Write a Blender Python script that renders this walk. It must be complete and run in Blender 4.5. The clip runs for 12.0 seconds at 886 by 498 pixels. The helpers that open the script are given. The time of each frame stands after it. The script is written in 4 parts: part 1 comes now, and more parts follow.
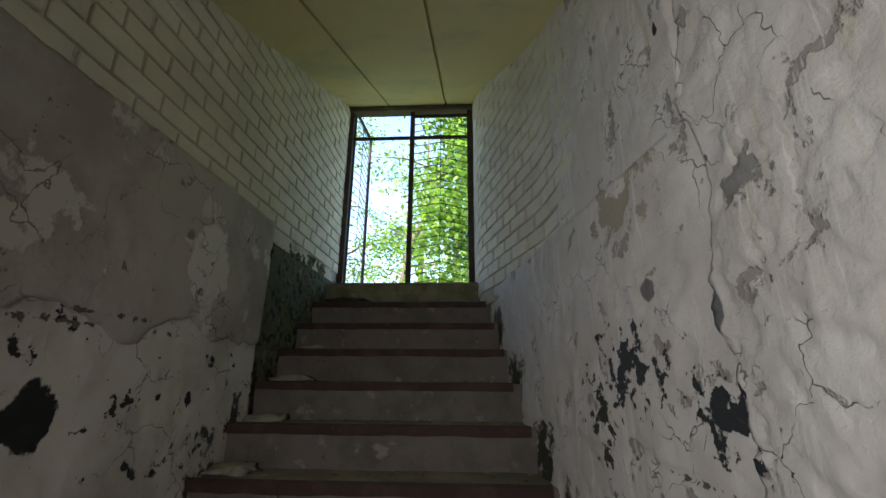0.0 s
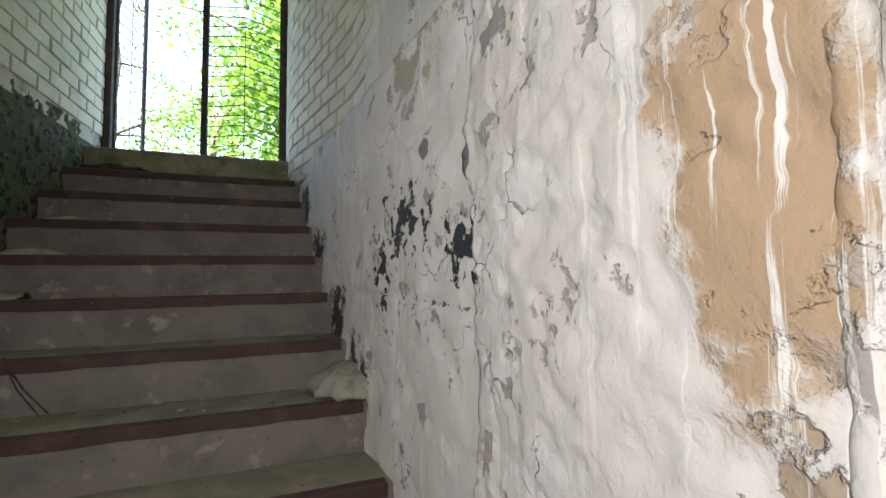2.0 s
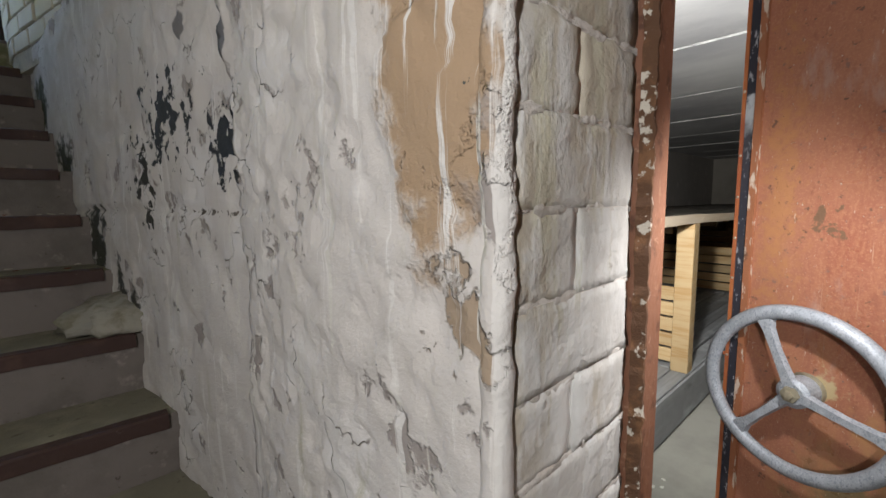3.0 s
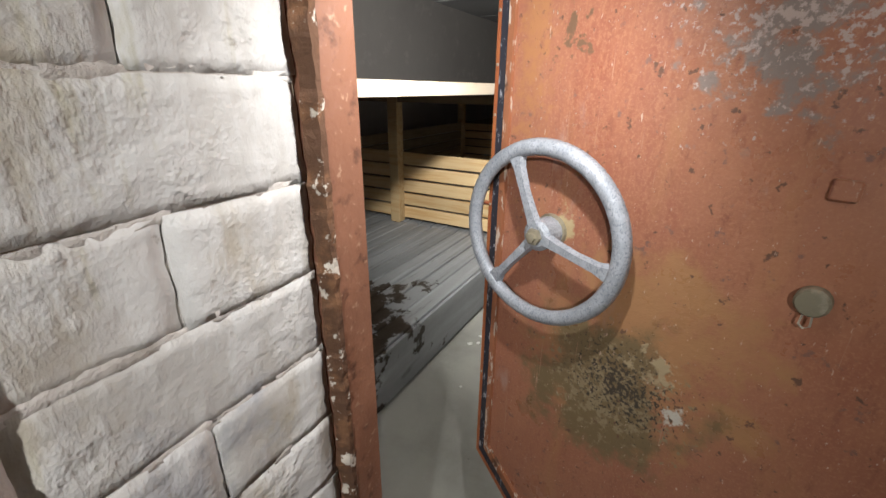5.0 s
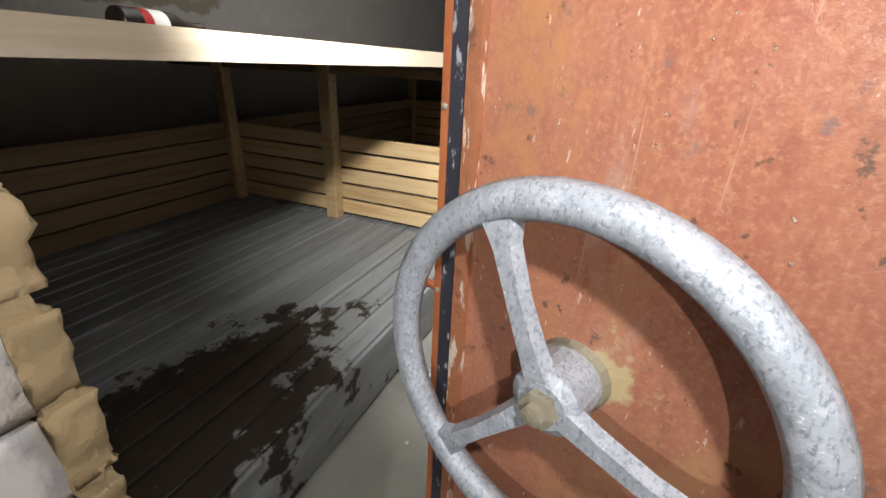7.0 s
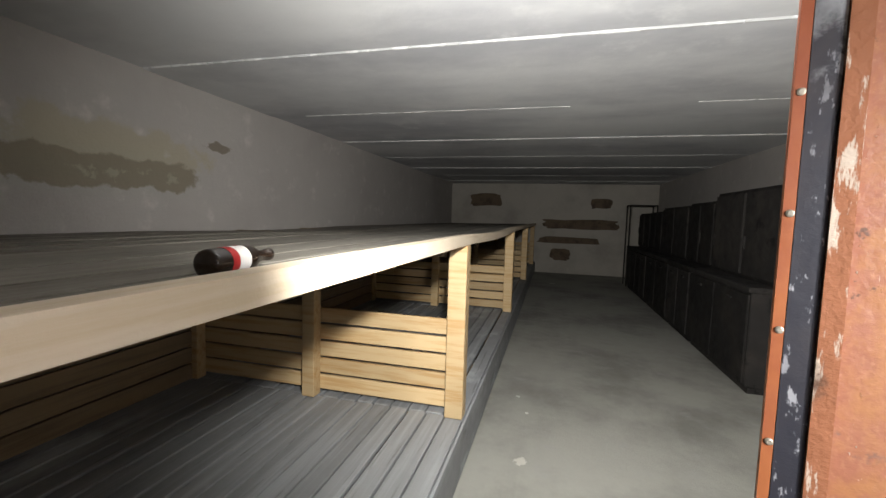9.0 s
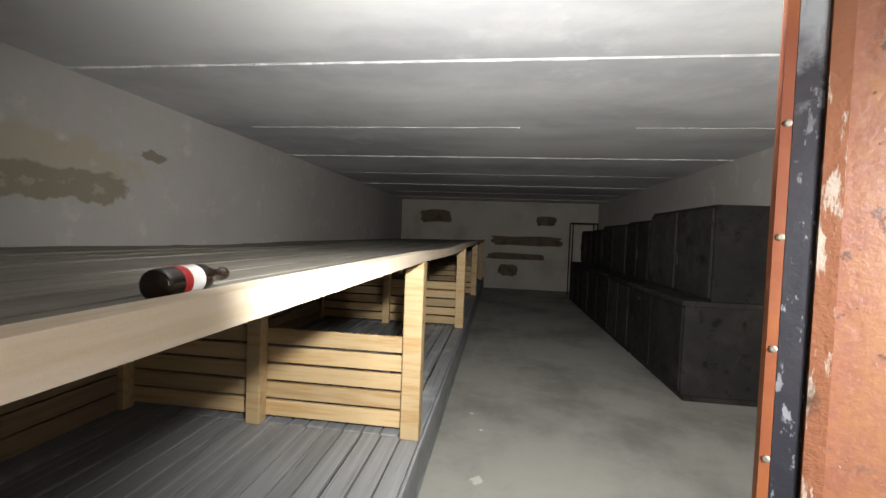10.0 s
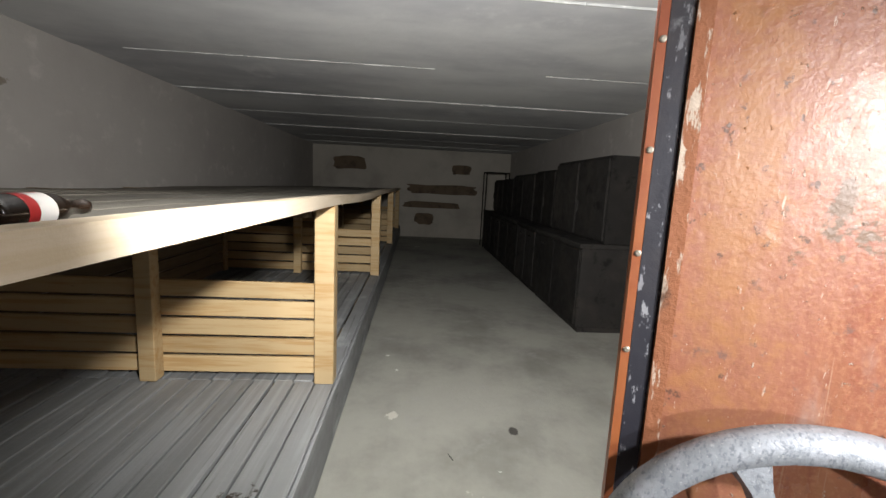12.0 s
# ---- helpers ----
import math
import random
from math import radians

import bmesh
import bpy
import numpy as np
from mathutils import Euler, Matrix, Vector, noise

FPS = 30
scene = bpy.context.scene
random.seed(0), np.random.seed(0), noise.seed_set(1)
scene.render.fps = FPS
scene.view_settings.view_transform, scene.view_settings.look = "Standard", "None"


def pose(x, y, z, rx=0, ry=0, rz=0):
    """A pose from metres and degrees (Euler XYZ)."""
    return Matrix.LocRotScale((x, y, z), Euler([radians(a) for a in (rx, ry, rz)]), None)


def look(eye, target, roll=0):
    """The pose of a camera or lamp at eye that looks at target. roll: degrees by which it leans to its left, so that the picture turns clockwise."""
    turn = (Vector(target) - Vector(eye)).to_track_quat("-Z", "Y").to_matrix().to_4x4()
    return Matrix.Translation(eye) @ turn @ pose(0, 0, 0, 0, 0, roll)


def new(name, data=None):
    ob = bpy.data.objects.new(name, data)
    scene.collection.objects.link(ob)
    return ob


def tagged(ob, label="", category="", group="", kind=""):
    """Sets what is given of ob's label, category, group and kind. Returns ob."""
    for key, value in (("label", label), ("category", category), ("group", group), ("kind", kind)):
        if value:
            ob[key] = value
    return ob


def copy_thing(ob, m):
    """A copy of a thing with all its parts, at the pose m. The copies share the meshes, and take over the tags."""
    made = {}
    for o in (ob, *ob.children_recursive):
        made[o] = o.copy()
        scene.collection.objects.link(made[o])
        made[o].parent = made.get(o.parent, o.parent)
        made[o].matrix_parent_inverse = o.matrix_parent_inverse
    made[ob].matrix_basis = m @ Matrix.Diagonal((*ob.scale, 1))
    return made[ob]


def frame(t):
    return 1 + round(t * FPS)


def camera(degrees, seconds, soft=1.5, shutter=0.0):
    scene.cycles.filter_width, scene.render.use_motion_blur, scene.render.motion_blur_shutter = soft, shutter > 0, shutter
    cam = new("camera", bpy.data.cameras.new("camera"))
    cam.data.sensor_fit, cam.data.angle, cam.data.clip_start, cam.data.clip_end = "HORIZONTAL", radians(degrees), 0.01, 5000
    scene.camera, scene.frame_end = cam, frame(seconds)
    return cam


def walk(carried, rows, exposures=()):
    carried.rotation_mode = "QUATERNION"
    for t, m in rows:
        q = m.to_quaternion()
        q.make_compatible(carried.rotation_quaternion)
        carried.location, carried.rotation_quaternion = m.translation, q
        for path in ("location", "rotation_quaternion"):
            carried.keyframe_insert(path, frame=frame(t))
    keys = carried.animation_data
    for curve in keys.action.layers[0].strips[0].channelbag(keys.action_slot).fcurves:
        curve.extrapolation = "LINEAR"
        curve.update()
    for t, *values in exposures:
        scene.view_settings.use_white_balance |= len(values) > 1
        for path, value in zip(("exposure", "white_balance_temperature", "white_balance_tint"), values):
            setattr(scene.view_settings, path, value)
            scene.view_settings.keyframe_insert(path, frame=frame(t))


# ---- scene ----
cam = camera(93.7, 12.0)
PATH = [
    (0.0, (1.05, -0.387, 1.55), (0.945, 1.527, 2.119), 0.37),
    (0.5, (1.066, -0.37, 1.504), (1.052, 1.572, 1.983), 0.96),
    (1.0, (1.082, -0.369, 1.47), (1.234, 1.592, 1.835), 0.15),
    (1.5, (1.135, -0.387, 1.438), (1.487, 1.566, 1.69), -0.59),
    (2.0, (1.189, -0.396, 1.396), (1.883, 1.477, 1.5), -0.45),
    (2.5, (1.261, -0.415, 1.359), (2.305, 1.29, 1.294), -0.51),
    (3.0, (1.317, -0.454, 1.32), (2.662, 1.008, 1.09), -0.72),
    (3.5, (1.389, -0.503, 1.291), (2.914, 0.735, 0.917), -1.15),
    (3.7, (1.419, -0.52, 1.272), (2.991, 0.65, 0.871), -1.62),
    (5.3, (1.648, -0.536, 1.183), (3.284, 0.307, 0.4), 2.4),
    (5.5, (1.69, -0.517, 1.171), (3.341, 0.271, 0.365), 3.8),
    (6.0, (1.815, -0.456, 1.178), (3.502, 0.217, 0.34), 4.6),
    (6.5, (1.932, -0.406, 1.182), (3.626, 0.222, 0.323), 4.2),
    (7.0, (1.994, -0.372, 1.19), (3.682, 0.322, 0.372), 2.7),
    (7.5, (2.022, -0.327, 1.191), (3.731, 0.453, 0.504), 3.3),
    (7.7, (2.028, -0.312, 1.192), (3.754, 0.484, 0.57), 5.1),
    (9.3, (1.962, -0.058, 1.322), (3.911, 0.382, 1.238), 1.66),
    (9.5, (1.966, -0.052, 1.318), (3.923, 0.357, 1.257), 2.57),
    (10.0, (1.976, -0.045, 1.313), (3.957, 0.22, 1.243), 2.15),
    (10.5, (1.985, -0.042, 1.305), (3.978, 0.072, 1.169), 2.97),
    (11.0, (1.99, -0.052, 1.296), (3.981, -0.081, 1.098), 2.8),
    (11.5, (1.99, -0.06, 1.288), (3.972, -0.171, 1.035), 2.81),
    (12.0, (1.985, -0.065, 1.284), (3.959, -0.206, 0.991), 2.8),
]
EXPOSURE = [(0.0, 2.4), (0.3, 3.9), (1.0, 4.0), (1.5, 3.8), (2.0, 3.4), (2.5, 3.15), (3.0, 2.8), (3.7, 2.8), (5.3, 3.2), (7.0, 3.2), (7.7, 3.1), (9.3, 3.42), (12.0, 3.25)]
walk(cam, [(t, look(eye, target, roll)) for t, eye, target, roll in PATH], EXPOSURE)

# ---- light ----
world = bpy.data.worlds.new("sky")
scene.world = world
world.use_nodes = True
wn = world.node_tree.nodes
sky = wn.new("ShaderNodeTexSky")
sky.sky_type, sky.sun_disc = "NISHITA", False
sky.sun_elevation, sky.sun_rotation = radians(55), radians(205)
wn["Background"].inputs["Strength"].default_value = 0.15
world.node_tree.links.new(sky.outputs[0], wn["Background"].inputs["Color"])
sun = new("sun", bpy.data.lights.new("sun", "SUN"))
sun.data.energy, sun.data.angle, sun.data.color = 5.0, radians(0.5), (1.0, 0.95, 0.85)
sun.matrix_world = look((0, 0, 0), (0.25, 0.6, -0.95))


def torch_stand_in(name, eye, target, watts, cone, color, radius=0.02):
    """A fixed spot lamp added in place of the hand light the walker carries."""
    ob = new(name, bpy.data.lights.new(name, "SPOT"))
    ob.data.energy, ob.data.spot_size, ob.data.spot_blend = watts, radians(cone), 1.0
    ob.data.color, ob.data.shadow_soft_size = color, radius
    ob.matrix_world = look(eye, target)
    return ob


# three added lamps, all lit at once, replace one moving hand light
torch_stand_in("torch_stand_in_vestibule", (0.54, -0.80, 1.62), (1.40, 0.45, 1.45), 9.5, 150, (0.99, 0.98, 0.97))
torch_stand_in("torch_stand_in_doorway", (1.965, -0.45, 1.36), (2.20, -0.12, 1.00), 1.3, 155, (1.0, 0.98, 0.97), 0.012)
torch_stand_in("torch_stand_in_room", (2.31, -0.05, 1.45), (6.0, -0.60, 1.74), 36, 160, (1.0, 0.99, 0.95), 0.03)


# ---- materials ----
def shader(name):
    m = bpy.data.materials.new(name)
    m.use_nodes = True
    nt = m.node_tree
    return m, nt, nt.nodes["Principled BSDF"]


def setting(bsdf, **kw):
    for k, v in kw.items():
        bsdf.inputs[k.replace("_", " ")].default_value = v


def surface(name, base, layers=(), rough=0.8, bump=(), metal=0.0, vary=0.0, spec=0.4, relief=(), flake=None):
    """A surface in world coordinates. Layers: ("n", colour, scale, lo, hi, stretch) noise patches, or
    ("b", colour, centre, radii, noise scale, noise amount, lo, hi) one stain with its own shape, or
    ("c", colour, scale, width, mask scale, lo, hi) crazed cracks. bump: rows of (scale, height); relief: (layer, height);
    flake: (scale, height) of loose scales."""
    m, nt, b = shader(name)
    N, L = nt.nodes.new, nt.links.new
    geo = N("ShaderNodeNewGeometry")
    pos = geo.outputs["Position"]
    col = N("ShaderNodeRGB")
    col.outputs[0].default_value = (*base, 1)
    out = col.outputs[0]

    def noise_of(scale, stretch=(1, 1, 1), detail=6, rough_=0.62):
        mp = N("ShaderNodeMapping")
        mp.inputs["Scale"].default_value = stretch
        L(pos, mp.inputs["Vector"])
        t = N("ShaderNodeTexNoise")
        t.inputs["Scale"].default_value, t.inputs["Detail"].default_value, t.inputs["Roughness"].default_value = scale, detail, rough_
        L(mp.outputs[0], t.inputs["Vector"])
        return t.outputs["Fac"]

    def ramp(v, lo, hi, a=0.0, c=1.0):
        r = N("ShaderNodeMapRange")
        r.interpolation_type = "SMOOTHSTEP"
        r.inputs["From Min"].default_value, r.inputs["From Max"].default_value = lo, hi
        r.inputs["To Min"].default_value, r.inputs["To Max"].default_value = a, c
        L(v, r.inputs["Value"])
        return r.outputs["Result"]

    def mix(fac, a, c):
        x = N("ShaderNodeMix")
        x.data_type = "RGBA"
        L(fac, x.inputs[0])
        L(a, x.inputs[6])
        x.inputs[7].default_value = (*c, 1)
        return x.outputs[2]

    def scales(scale, feature):
        nz = N("ShaderNodeTexNoise")
        nz.inputs["Scale"].default_value, nz.inputs["Detail"].default_value = scale * 1.3, 4
        L(pos, nz.inputs["Vector"])
        off = N("ShaderNodeVectorMath")
        off.operation = "MULTIPLY_ADD"
        L(nz.outputs["Color"], off.inputs[0])
        off.inputs[1].default_value = [1.1 / scale] * 3
        L(pos, off.inputs[2])
        vo = N("ShaderNodeTexVoronoi")
        vo.feature = feature
        vo.inputs["Scale"].default_value = scale
        L(off.outputs[0], vo.inputs["Vector"])
        return vo

    edges = []
    for lay in layers:
        if lay[0] == "n":
            _, c, scale, lo, hi, stretch = lay
            f = ramp(noise_of(scale, stretch), lo, hi)
        elif lay[0] == "c":
            _, c, scale, width, mask, lo, hi = lay
            line = ramp(scales(scale, "DISTANCE_TO_EDGE").outputs["Distance"], 0.0, width, 1.0, 0.0)
            mu = N("ShaderNodeMath")
            mu.operation = "MULTIPLY"
            L(line, mu.inputs[0])
            L(ramp(noise_of(mask), lo, hi), mu.inputs[1])
            f = mu.outputs[0]
        else:
            _, c, centre, radii, scale, amount, lo, hi = lay
            mp = N("ShaderNodeMapping")
            mp.inputs["Location"].default_value = [-p / r for p, r in zip(centre, radii)]
            mp.inputs["Scale"].default_value = [1 / r for r in radii]
            L(pos, mp.inputs["Vector"])
            ln = N("ShaderNodeVectorMath")
            ln.operation = "LENGTH"
            L(mp.outputs[0], ln.inputs[0])
            ma = N("ShaderNodeMath")
            ma.operation = "MULTIPLY_ADD"
            L(noise_of(scale), ma.inputs[0])
            ma.inputs[1].default_value = amount
            L(ln.outputs["Value"], ma.inputs[2])
            f = ramp(ma.outputs[0], lo + amount / 2, hi + amount / 2, 1.0, 0.0)
        edges.append(f)
        out = mix(f, out, c)
    if vary:
        oi = N("ShaderNodeObjectInfo")
        hs = N("ShaderNodeHueSaturation")
        L(ramp(oi.outputs["Random"], 0, 1, 1 - vary, 1 + vary), hs.inputs["Value"])
        L(out, hs.inputs["Color"])
        out = hs.outputs[0]
    L(out, b.inputs["Base Color"])
    setting(b, Roughness=rough, Metallic=metal)
    b.inputs["Specular IOR Level"].default_value = spec
    rr = ramp(noise_of(9), 0.3, 0.7, max(0.05, rough - 0.13), min(1, rough + 0.1))
    L(rr, b.inputs["Roughness"])
    norm = None
    heights = [(edges[i], h) for i, h in relief]
    if flake:
        gate_ = N("ShaderNodeMath")
        gate_.operation = "MULTIPLY"
        L(scales(flake[0], "F1").outputs["Color"], gate_.inputs[0])
        L(ramp(noise_of(flake[0] * 0.3), 0.42, 0.62), gate_.inputs[1])
        heights.append((gate_.outputs[0], flake[1]))
    for v, h in heights:
        bp = N("ShaderNodeBump")
        bp.inputs["Strength"].default_value, bp.inputs["Distance"].default_value = 1.0, abs(h)
        bp.invert = h < 0
        L(v, bp.inputs["Height"])
        if norm:
            L(norm, bp.inputs["Normal"])
        norm = bp.outputs[0]
    for scale, height in bump:
        bp = N("ShaderNodeBump")
        bp.inputs["Strength"].default_value, bp.inputs["Distance"].default_value = 0.8, height
        L(noise_of(scale, detail=8), bp.inputs["Height"])
        if norm:
            L(norm, bp.inputs["Normal"])
        norm = bp.outputs[0]
    if norm:
        L(norm, b.inputs["Normal"])
    return m


ONE = (1, 1, 1)
DRIP = (1, 14, 0.8)
# whitewashed plaster of the stair's right wall
M_PLASTER_R = surface("whitewash_plaster", (0.62, 0.58, 0.55), [
    ("n", (0.50, 0.46, 0.42), 1.6, 0.45, 0.75, ONE),
    ("n", (0.70, 0.67, 0.65), 4.0, 0.45, 0.65, ONE),
    ("n", (0.46, 0.44, 0.33), 2.2, 0.58, 0.80, (1, 7, 0.7)),
    ("n", (0.36, 0.32, 0.30), 7.0, 0.60, 0.64, ONE),
    ("b", (0.40, 0.28, 0.18), (1.6, -0.13, 1.52), (0.5, 0.17, 0.36), 9, 1.5, 0.48, 0.72),
    ("b", (0.38, 0.29, 0.21), (1.6, -0.16, 1.20), (0.5, 0.12, 0.12), 14, 2.4, 0.25, 0.40),
    ("b", (0.42, 0.33, 0.24), (1.6, -0.05, 0.85), (0.5, 0.22, 0.20), 11, 2.2, 0.15, 0.35),
    ("n", (0.72, 0.69, 0.66), 3.0, 0.59, 0.63, (1, 10, 0.30)),
    ("n", (0.66, 0.63, 0.58), 2.6, 0.63, 0.66, (1, 15, 0.5)),
    ("b", (0.27, 0.26, 0.25), (1.6, 0.40, 1.93), (0.5, 0.20, 0.10), 12, 2.0, 0.30, 0.42),
    ("b", (0.38, 0.34, 0.27), (1.6, 0.95, 2.10), (0.5, 0.60, 0.30), 7, 2.6, 0.12, 0.24),
    ("b", (0.15, 0.15, 0.155), (1.6, 0.58, 1.69), (0.5, 0.045, 0.075), 9, 0.7, 0.65, 0.78),
    ("b", (0.20, 0.19, 0.19), (1.6, 0.86, 1.79), (0.5, 0.05, 0.05), 9, 0.8, 0.6, 0.75),
    ("b", (0.030, 0.034, 0.040), (1.6, 0.60, 1.46), (0.5, 0.22, 0.16), 13, 3.2, 0.36, 0.43),
    ("b", (0.045, 0.05, 0.055), (1.6, 1.02, 1.58), (0.5, 0.42, 0.30), 17, 3.6, 0.14, 0.22),
    ("b", (0.045, 0.045, 0.04), (1.6, 1.25, 1.40), (0.6, 0.22, 0.35), 14, 3.0, 0.18, 0.27),
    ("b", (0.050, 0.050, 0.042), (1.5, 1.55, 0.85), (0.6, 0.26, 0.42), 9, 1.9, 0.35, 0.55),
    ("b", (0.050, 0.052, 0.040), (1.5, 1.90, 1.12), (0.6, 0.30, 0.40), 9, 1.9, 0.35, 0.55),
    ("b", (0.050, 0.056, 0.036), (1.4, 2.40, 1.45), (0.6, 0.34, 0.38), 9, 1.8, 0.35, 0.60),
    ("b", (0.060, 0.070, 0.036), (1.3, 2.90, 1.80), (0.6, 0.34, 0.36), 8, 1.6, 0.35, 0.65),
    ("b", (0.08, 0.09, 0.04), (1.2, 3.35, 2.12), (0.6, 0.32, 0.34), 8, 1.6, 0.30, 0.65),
    ("b", (0.02, 0.02, 0.02), (1.6, 0.64, 2.53), (0.5, 0.022, 0.03), 20, 0.6, 0.6, 0.8),
    ("b", (0.14, 0.12, 0.10), (1.6, 0.75, 1.30), (0.6, 0.60, 0.022), 30, 3.4, 0.00, 0.12),
    ("c", (0.20, 0.175, 0.15), 6.0, 0.012, 4.0, 0.52, 0.60),
    ("n", (0.10, 0.10, 0.09), 30, 0.695, 0.72, ONE),
], 0.85, [(26, 0.0035), (80, 0.003), (210, 0.0012)], relief=((3, -0.003), (4, -0.004), (5, -0.006), (6, -0.004), (9, -0.003), (13, -0.003), (14, -0.003), (23, -0.004)), flake=(9, 0.0045))
M_PLASTER_L = surface("grey_peeling_plaster", (0.44, 0.40, 0.37), [
    ("n", (0.33, 0.29, 0.265), 2.1, 0.42, 0.66, ONE),
    ("n", (0.56, 0.52, 0.49), 3.4, 0.57, 0.61, ONE),
    ("b", (0.64, 0.60, 0.57), (-0.25, 1.56, 2.02), (0.4, 0.23, 0.32), 6, 1.1, 0.6, 0.70),
    ("n", (0.22, 0.20, 0.175), 9, 0.63, 0.67, ONE),
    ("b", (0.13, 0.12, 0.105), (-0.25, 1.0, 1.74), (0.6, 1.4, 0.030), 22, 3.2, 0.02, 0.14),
    ("c", (0.17, 0.15, 0.13), 4.0, 0.018, 2.5, 0.50, 0.60),
    ("n", (0.13, 0.12, 0.10), 34, 0.68, 0.71, ONE),
], 0.85, [(26, 0.004), (80, 0.003), (210, 0.0012)], relief=((1, 0.003), (2, 0.004), (3, -0.003), (4, -0.005)), flake=(8, 0.006))
M_PLASTER_LL = surface("flaking_whitewash", (0.60, 0.56, 0.53), [
    ("n", (0.44, 0.40, 0.37), 2.4, 0.45, 0.7, ONE),
    ("n", (0.030, 0.030, 0.032), 9.0, 0.618, 0.638, ONE),
    ("b", (0.02, 0.02, 0.022), (-0.25, 0.85, 1.40), (0.4, 0.16, 0.17), 8, 1.3, 0.55, 0.63),
    ("b", (0.035, 0.035, 0.035), (-0.25, 1.20, 1.42), (0.4, 0.20, 0.14), 17, 3.0, 0.12, 0.2),
    ("b", (0.035, 0.036, 0.034), (-0.25, 2.02, 1.29), (0.4, 0.12, 0.24), 14, 2.4, 0.3, 0.42),
    ("b", (0.05, 0.055, 0.05), (-0.2, 1.75, 1.05), (0.4, 0.30, 0.5), 10, 2.4, 0.1, 0.28),
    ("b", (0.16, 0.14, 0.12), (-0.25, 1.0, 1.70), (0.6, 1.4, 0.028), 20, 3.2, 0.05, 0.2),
    ("c", (0.14, 0.12, 0.11), 5.0, 0.02, 3.0, 0.50, 0.58),
    ("n", (0.12, 0.11, 0.10), 32, 0.68, 0.71, ONE),
], 0.85, [(26, 0.0035), (80, 0.003), (210, 0.0012)], relief=((1, -0.004), (2, -0.005), (3, -0.004), (6, -0.005)), flake=(9, 0.006))
M_MOSS = surface("mossy_plaster", (0.10, 0.095, 0.06), [
    ("n", (0.075, 0.10, 0.035), 3.0, 0.45, 0.7, ONE),
    ("n", (0.22, 0.20, 0.16), 7, 0.55, 0.72, ONE),
    ("n", (0.015, 0.016, 0.012), 20, 0.50, 0.60, ONE),
], 0.95, [(30, 0.02), (90, 0.006)])
M_BRICK_PAINT = surface("painted_brick", (0.66, 0.62, 0.50), [
    ("n", (0.56, 0.52, 0.43), 2.0, 0.45, 0.7, ONE),
    ("n", (0.36, 0.33, 0.26), 8, 0.66, 0.76, ONE),
    ("n", (0.16, 0.13, 0.09), 24, 0.70, 0.76, ONE),
], 0.8, [(40, 0.004), (120, 0.0015)], vary=0.05)
M_JOINT = surface("mortar", (0.54, 0.50, 0.41), [("n", (0.26, 0.23, 0.18), 5, 0.45, 0.7, ONE)], 0.95, [(60, 0.006)])
M_BLOCK = surface("whitewashed_block", (0.55, 0.53, 0.50), [
    ("n", (0.46, 0.41, 0.33), 5, 0.47, 0.60, (1, 1, 0.6)),
    ("n", (0.42, 0.42, 0.43), 4, 0.52, 0.60, ONE),
    ("n", (0.66, 0.65, 0.63), 6, 0.45, 0.62, (2.5, 2.5, 0.8)),
    ("n", (0.50, 0.47, 0.37), 4, 0.56, 0.68, (5, 5, 0.6)),
    ("n", (0.30, 0.27, 0.23), 16, 0.66, 0.74, ONE),
    ("n", (0.14, 0.12, 0.10), 24, 0.73, 0.75, ONE),
], 0.82, [(22, 0.005), (80, 0.002)], vary=0.05, relief=((2, 0.001), (5, -0.004)), flake=(18, 0.006))
M_LIMEJOINT = surface("lime_mortar", (0.60, 0.56, 0.52), [("n", (0.36, 0.32, 0.28), 9, 0.5, 0.72, ONE)], 0.95, [(35, 0.012)])
M_OCHRE = surface("ochre_brick", (0.36, 0.27, 0.15), [
    ("n", (0.27, 0.21, 0.13), 5, 0.45, 0.7, ONE), ("n", (0.44, 0.30, 0.15), 14, 0.55, 0.7, ONE)], 0.9, [(40, 0.006)], vary=0.12)
M_CEIL_STAIR = surface("stair_ceiling_paint", (0.72, 0.62, 0.33), [
    ("n", (0.56, 0.52, 0.32), 1.5, 0.45, 0.7, ONE), ("n", (0.30, 0.26, 0.16), 12, 0.72, 0.76, ONE)], 0.85, [(25, 0.004)])
M_STEP = surface("worn_step_concrete", (0.19, 0.165, 0.150), [
    ("n", (0.135, 0.12, 0.105), 4, 0.42, 0.68, ONE), ("n", (0.30, 0.26, 0.24), 9, 0.58, 0.7, ONE),
    ("n", (0.09, 0.075, 0.06), 30, 0.64, 0.72, ONE)], 0.9, [(20, 0.006), (90, 0.002)])
M_SILL = surface("mossy_sill_concrete", (0.24, 0.225, 0.15), [
    ("n", (0.13, 0.13, 0.07), 5, 0.42, 0.66, ONE), ("n", (0.30, 0.28, 0.22), 14, 0.56, 0.7, ONE)], 0.92, [(30, 0.008)])
M_TREAD = surface("dusty_tread", (0.20, 0.185, 0.14), [
    ("n", (0.28, 0.26, 0.195), 5, 0.45, 0.65, ONE), ("n", (0.10, 0.085, 0.06), 22, 0.60, 0.72, ONE)], 0.95, [(45, 0.008)])
M_NOSING = surface("brown_step_nosing", (0.055, 0.030, 0.025), [
    ("n", (0.20, 0.16, 0.13), 25, 0.66, 0.75, ONE), ("n", (0.09, 0.05, 0.04), 6, 0.5, 0.7, ONE)], 0.75, [(50, 0.004)])
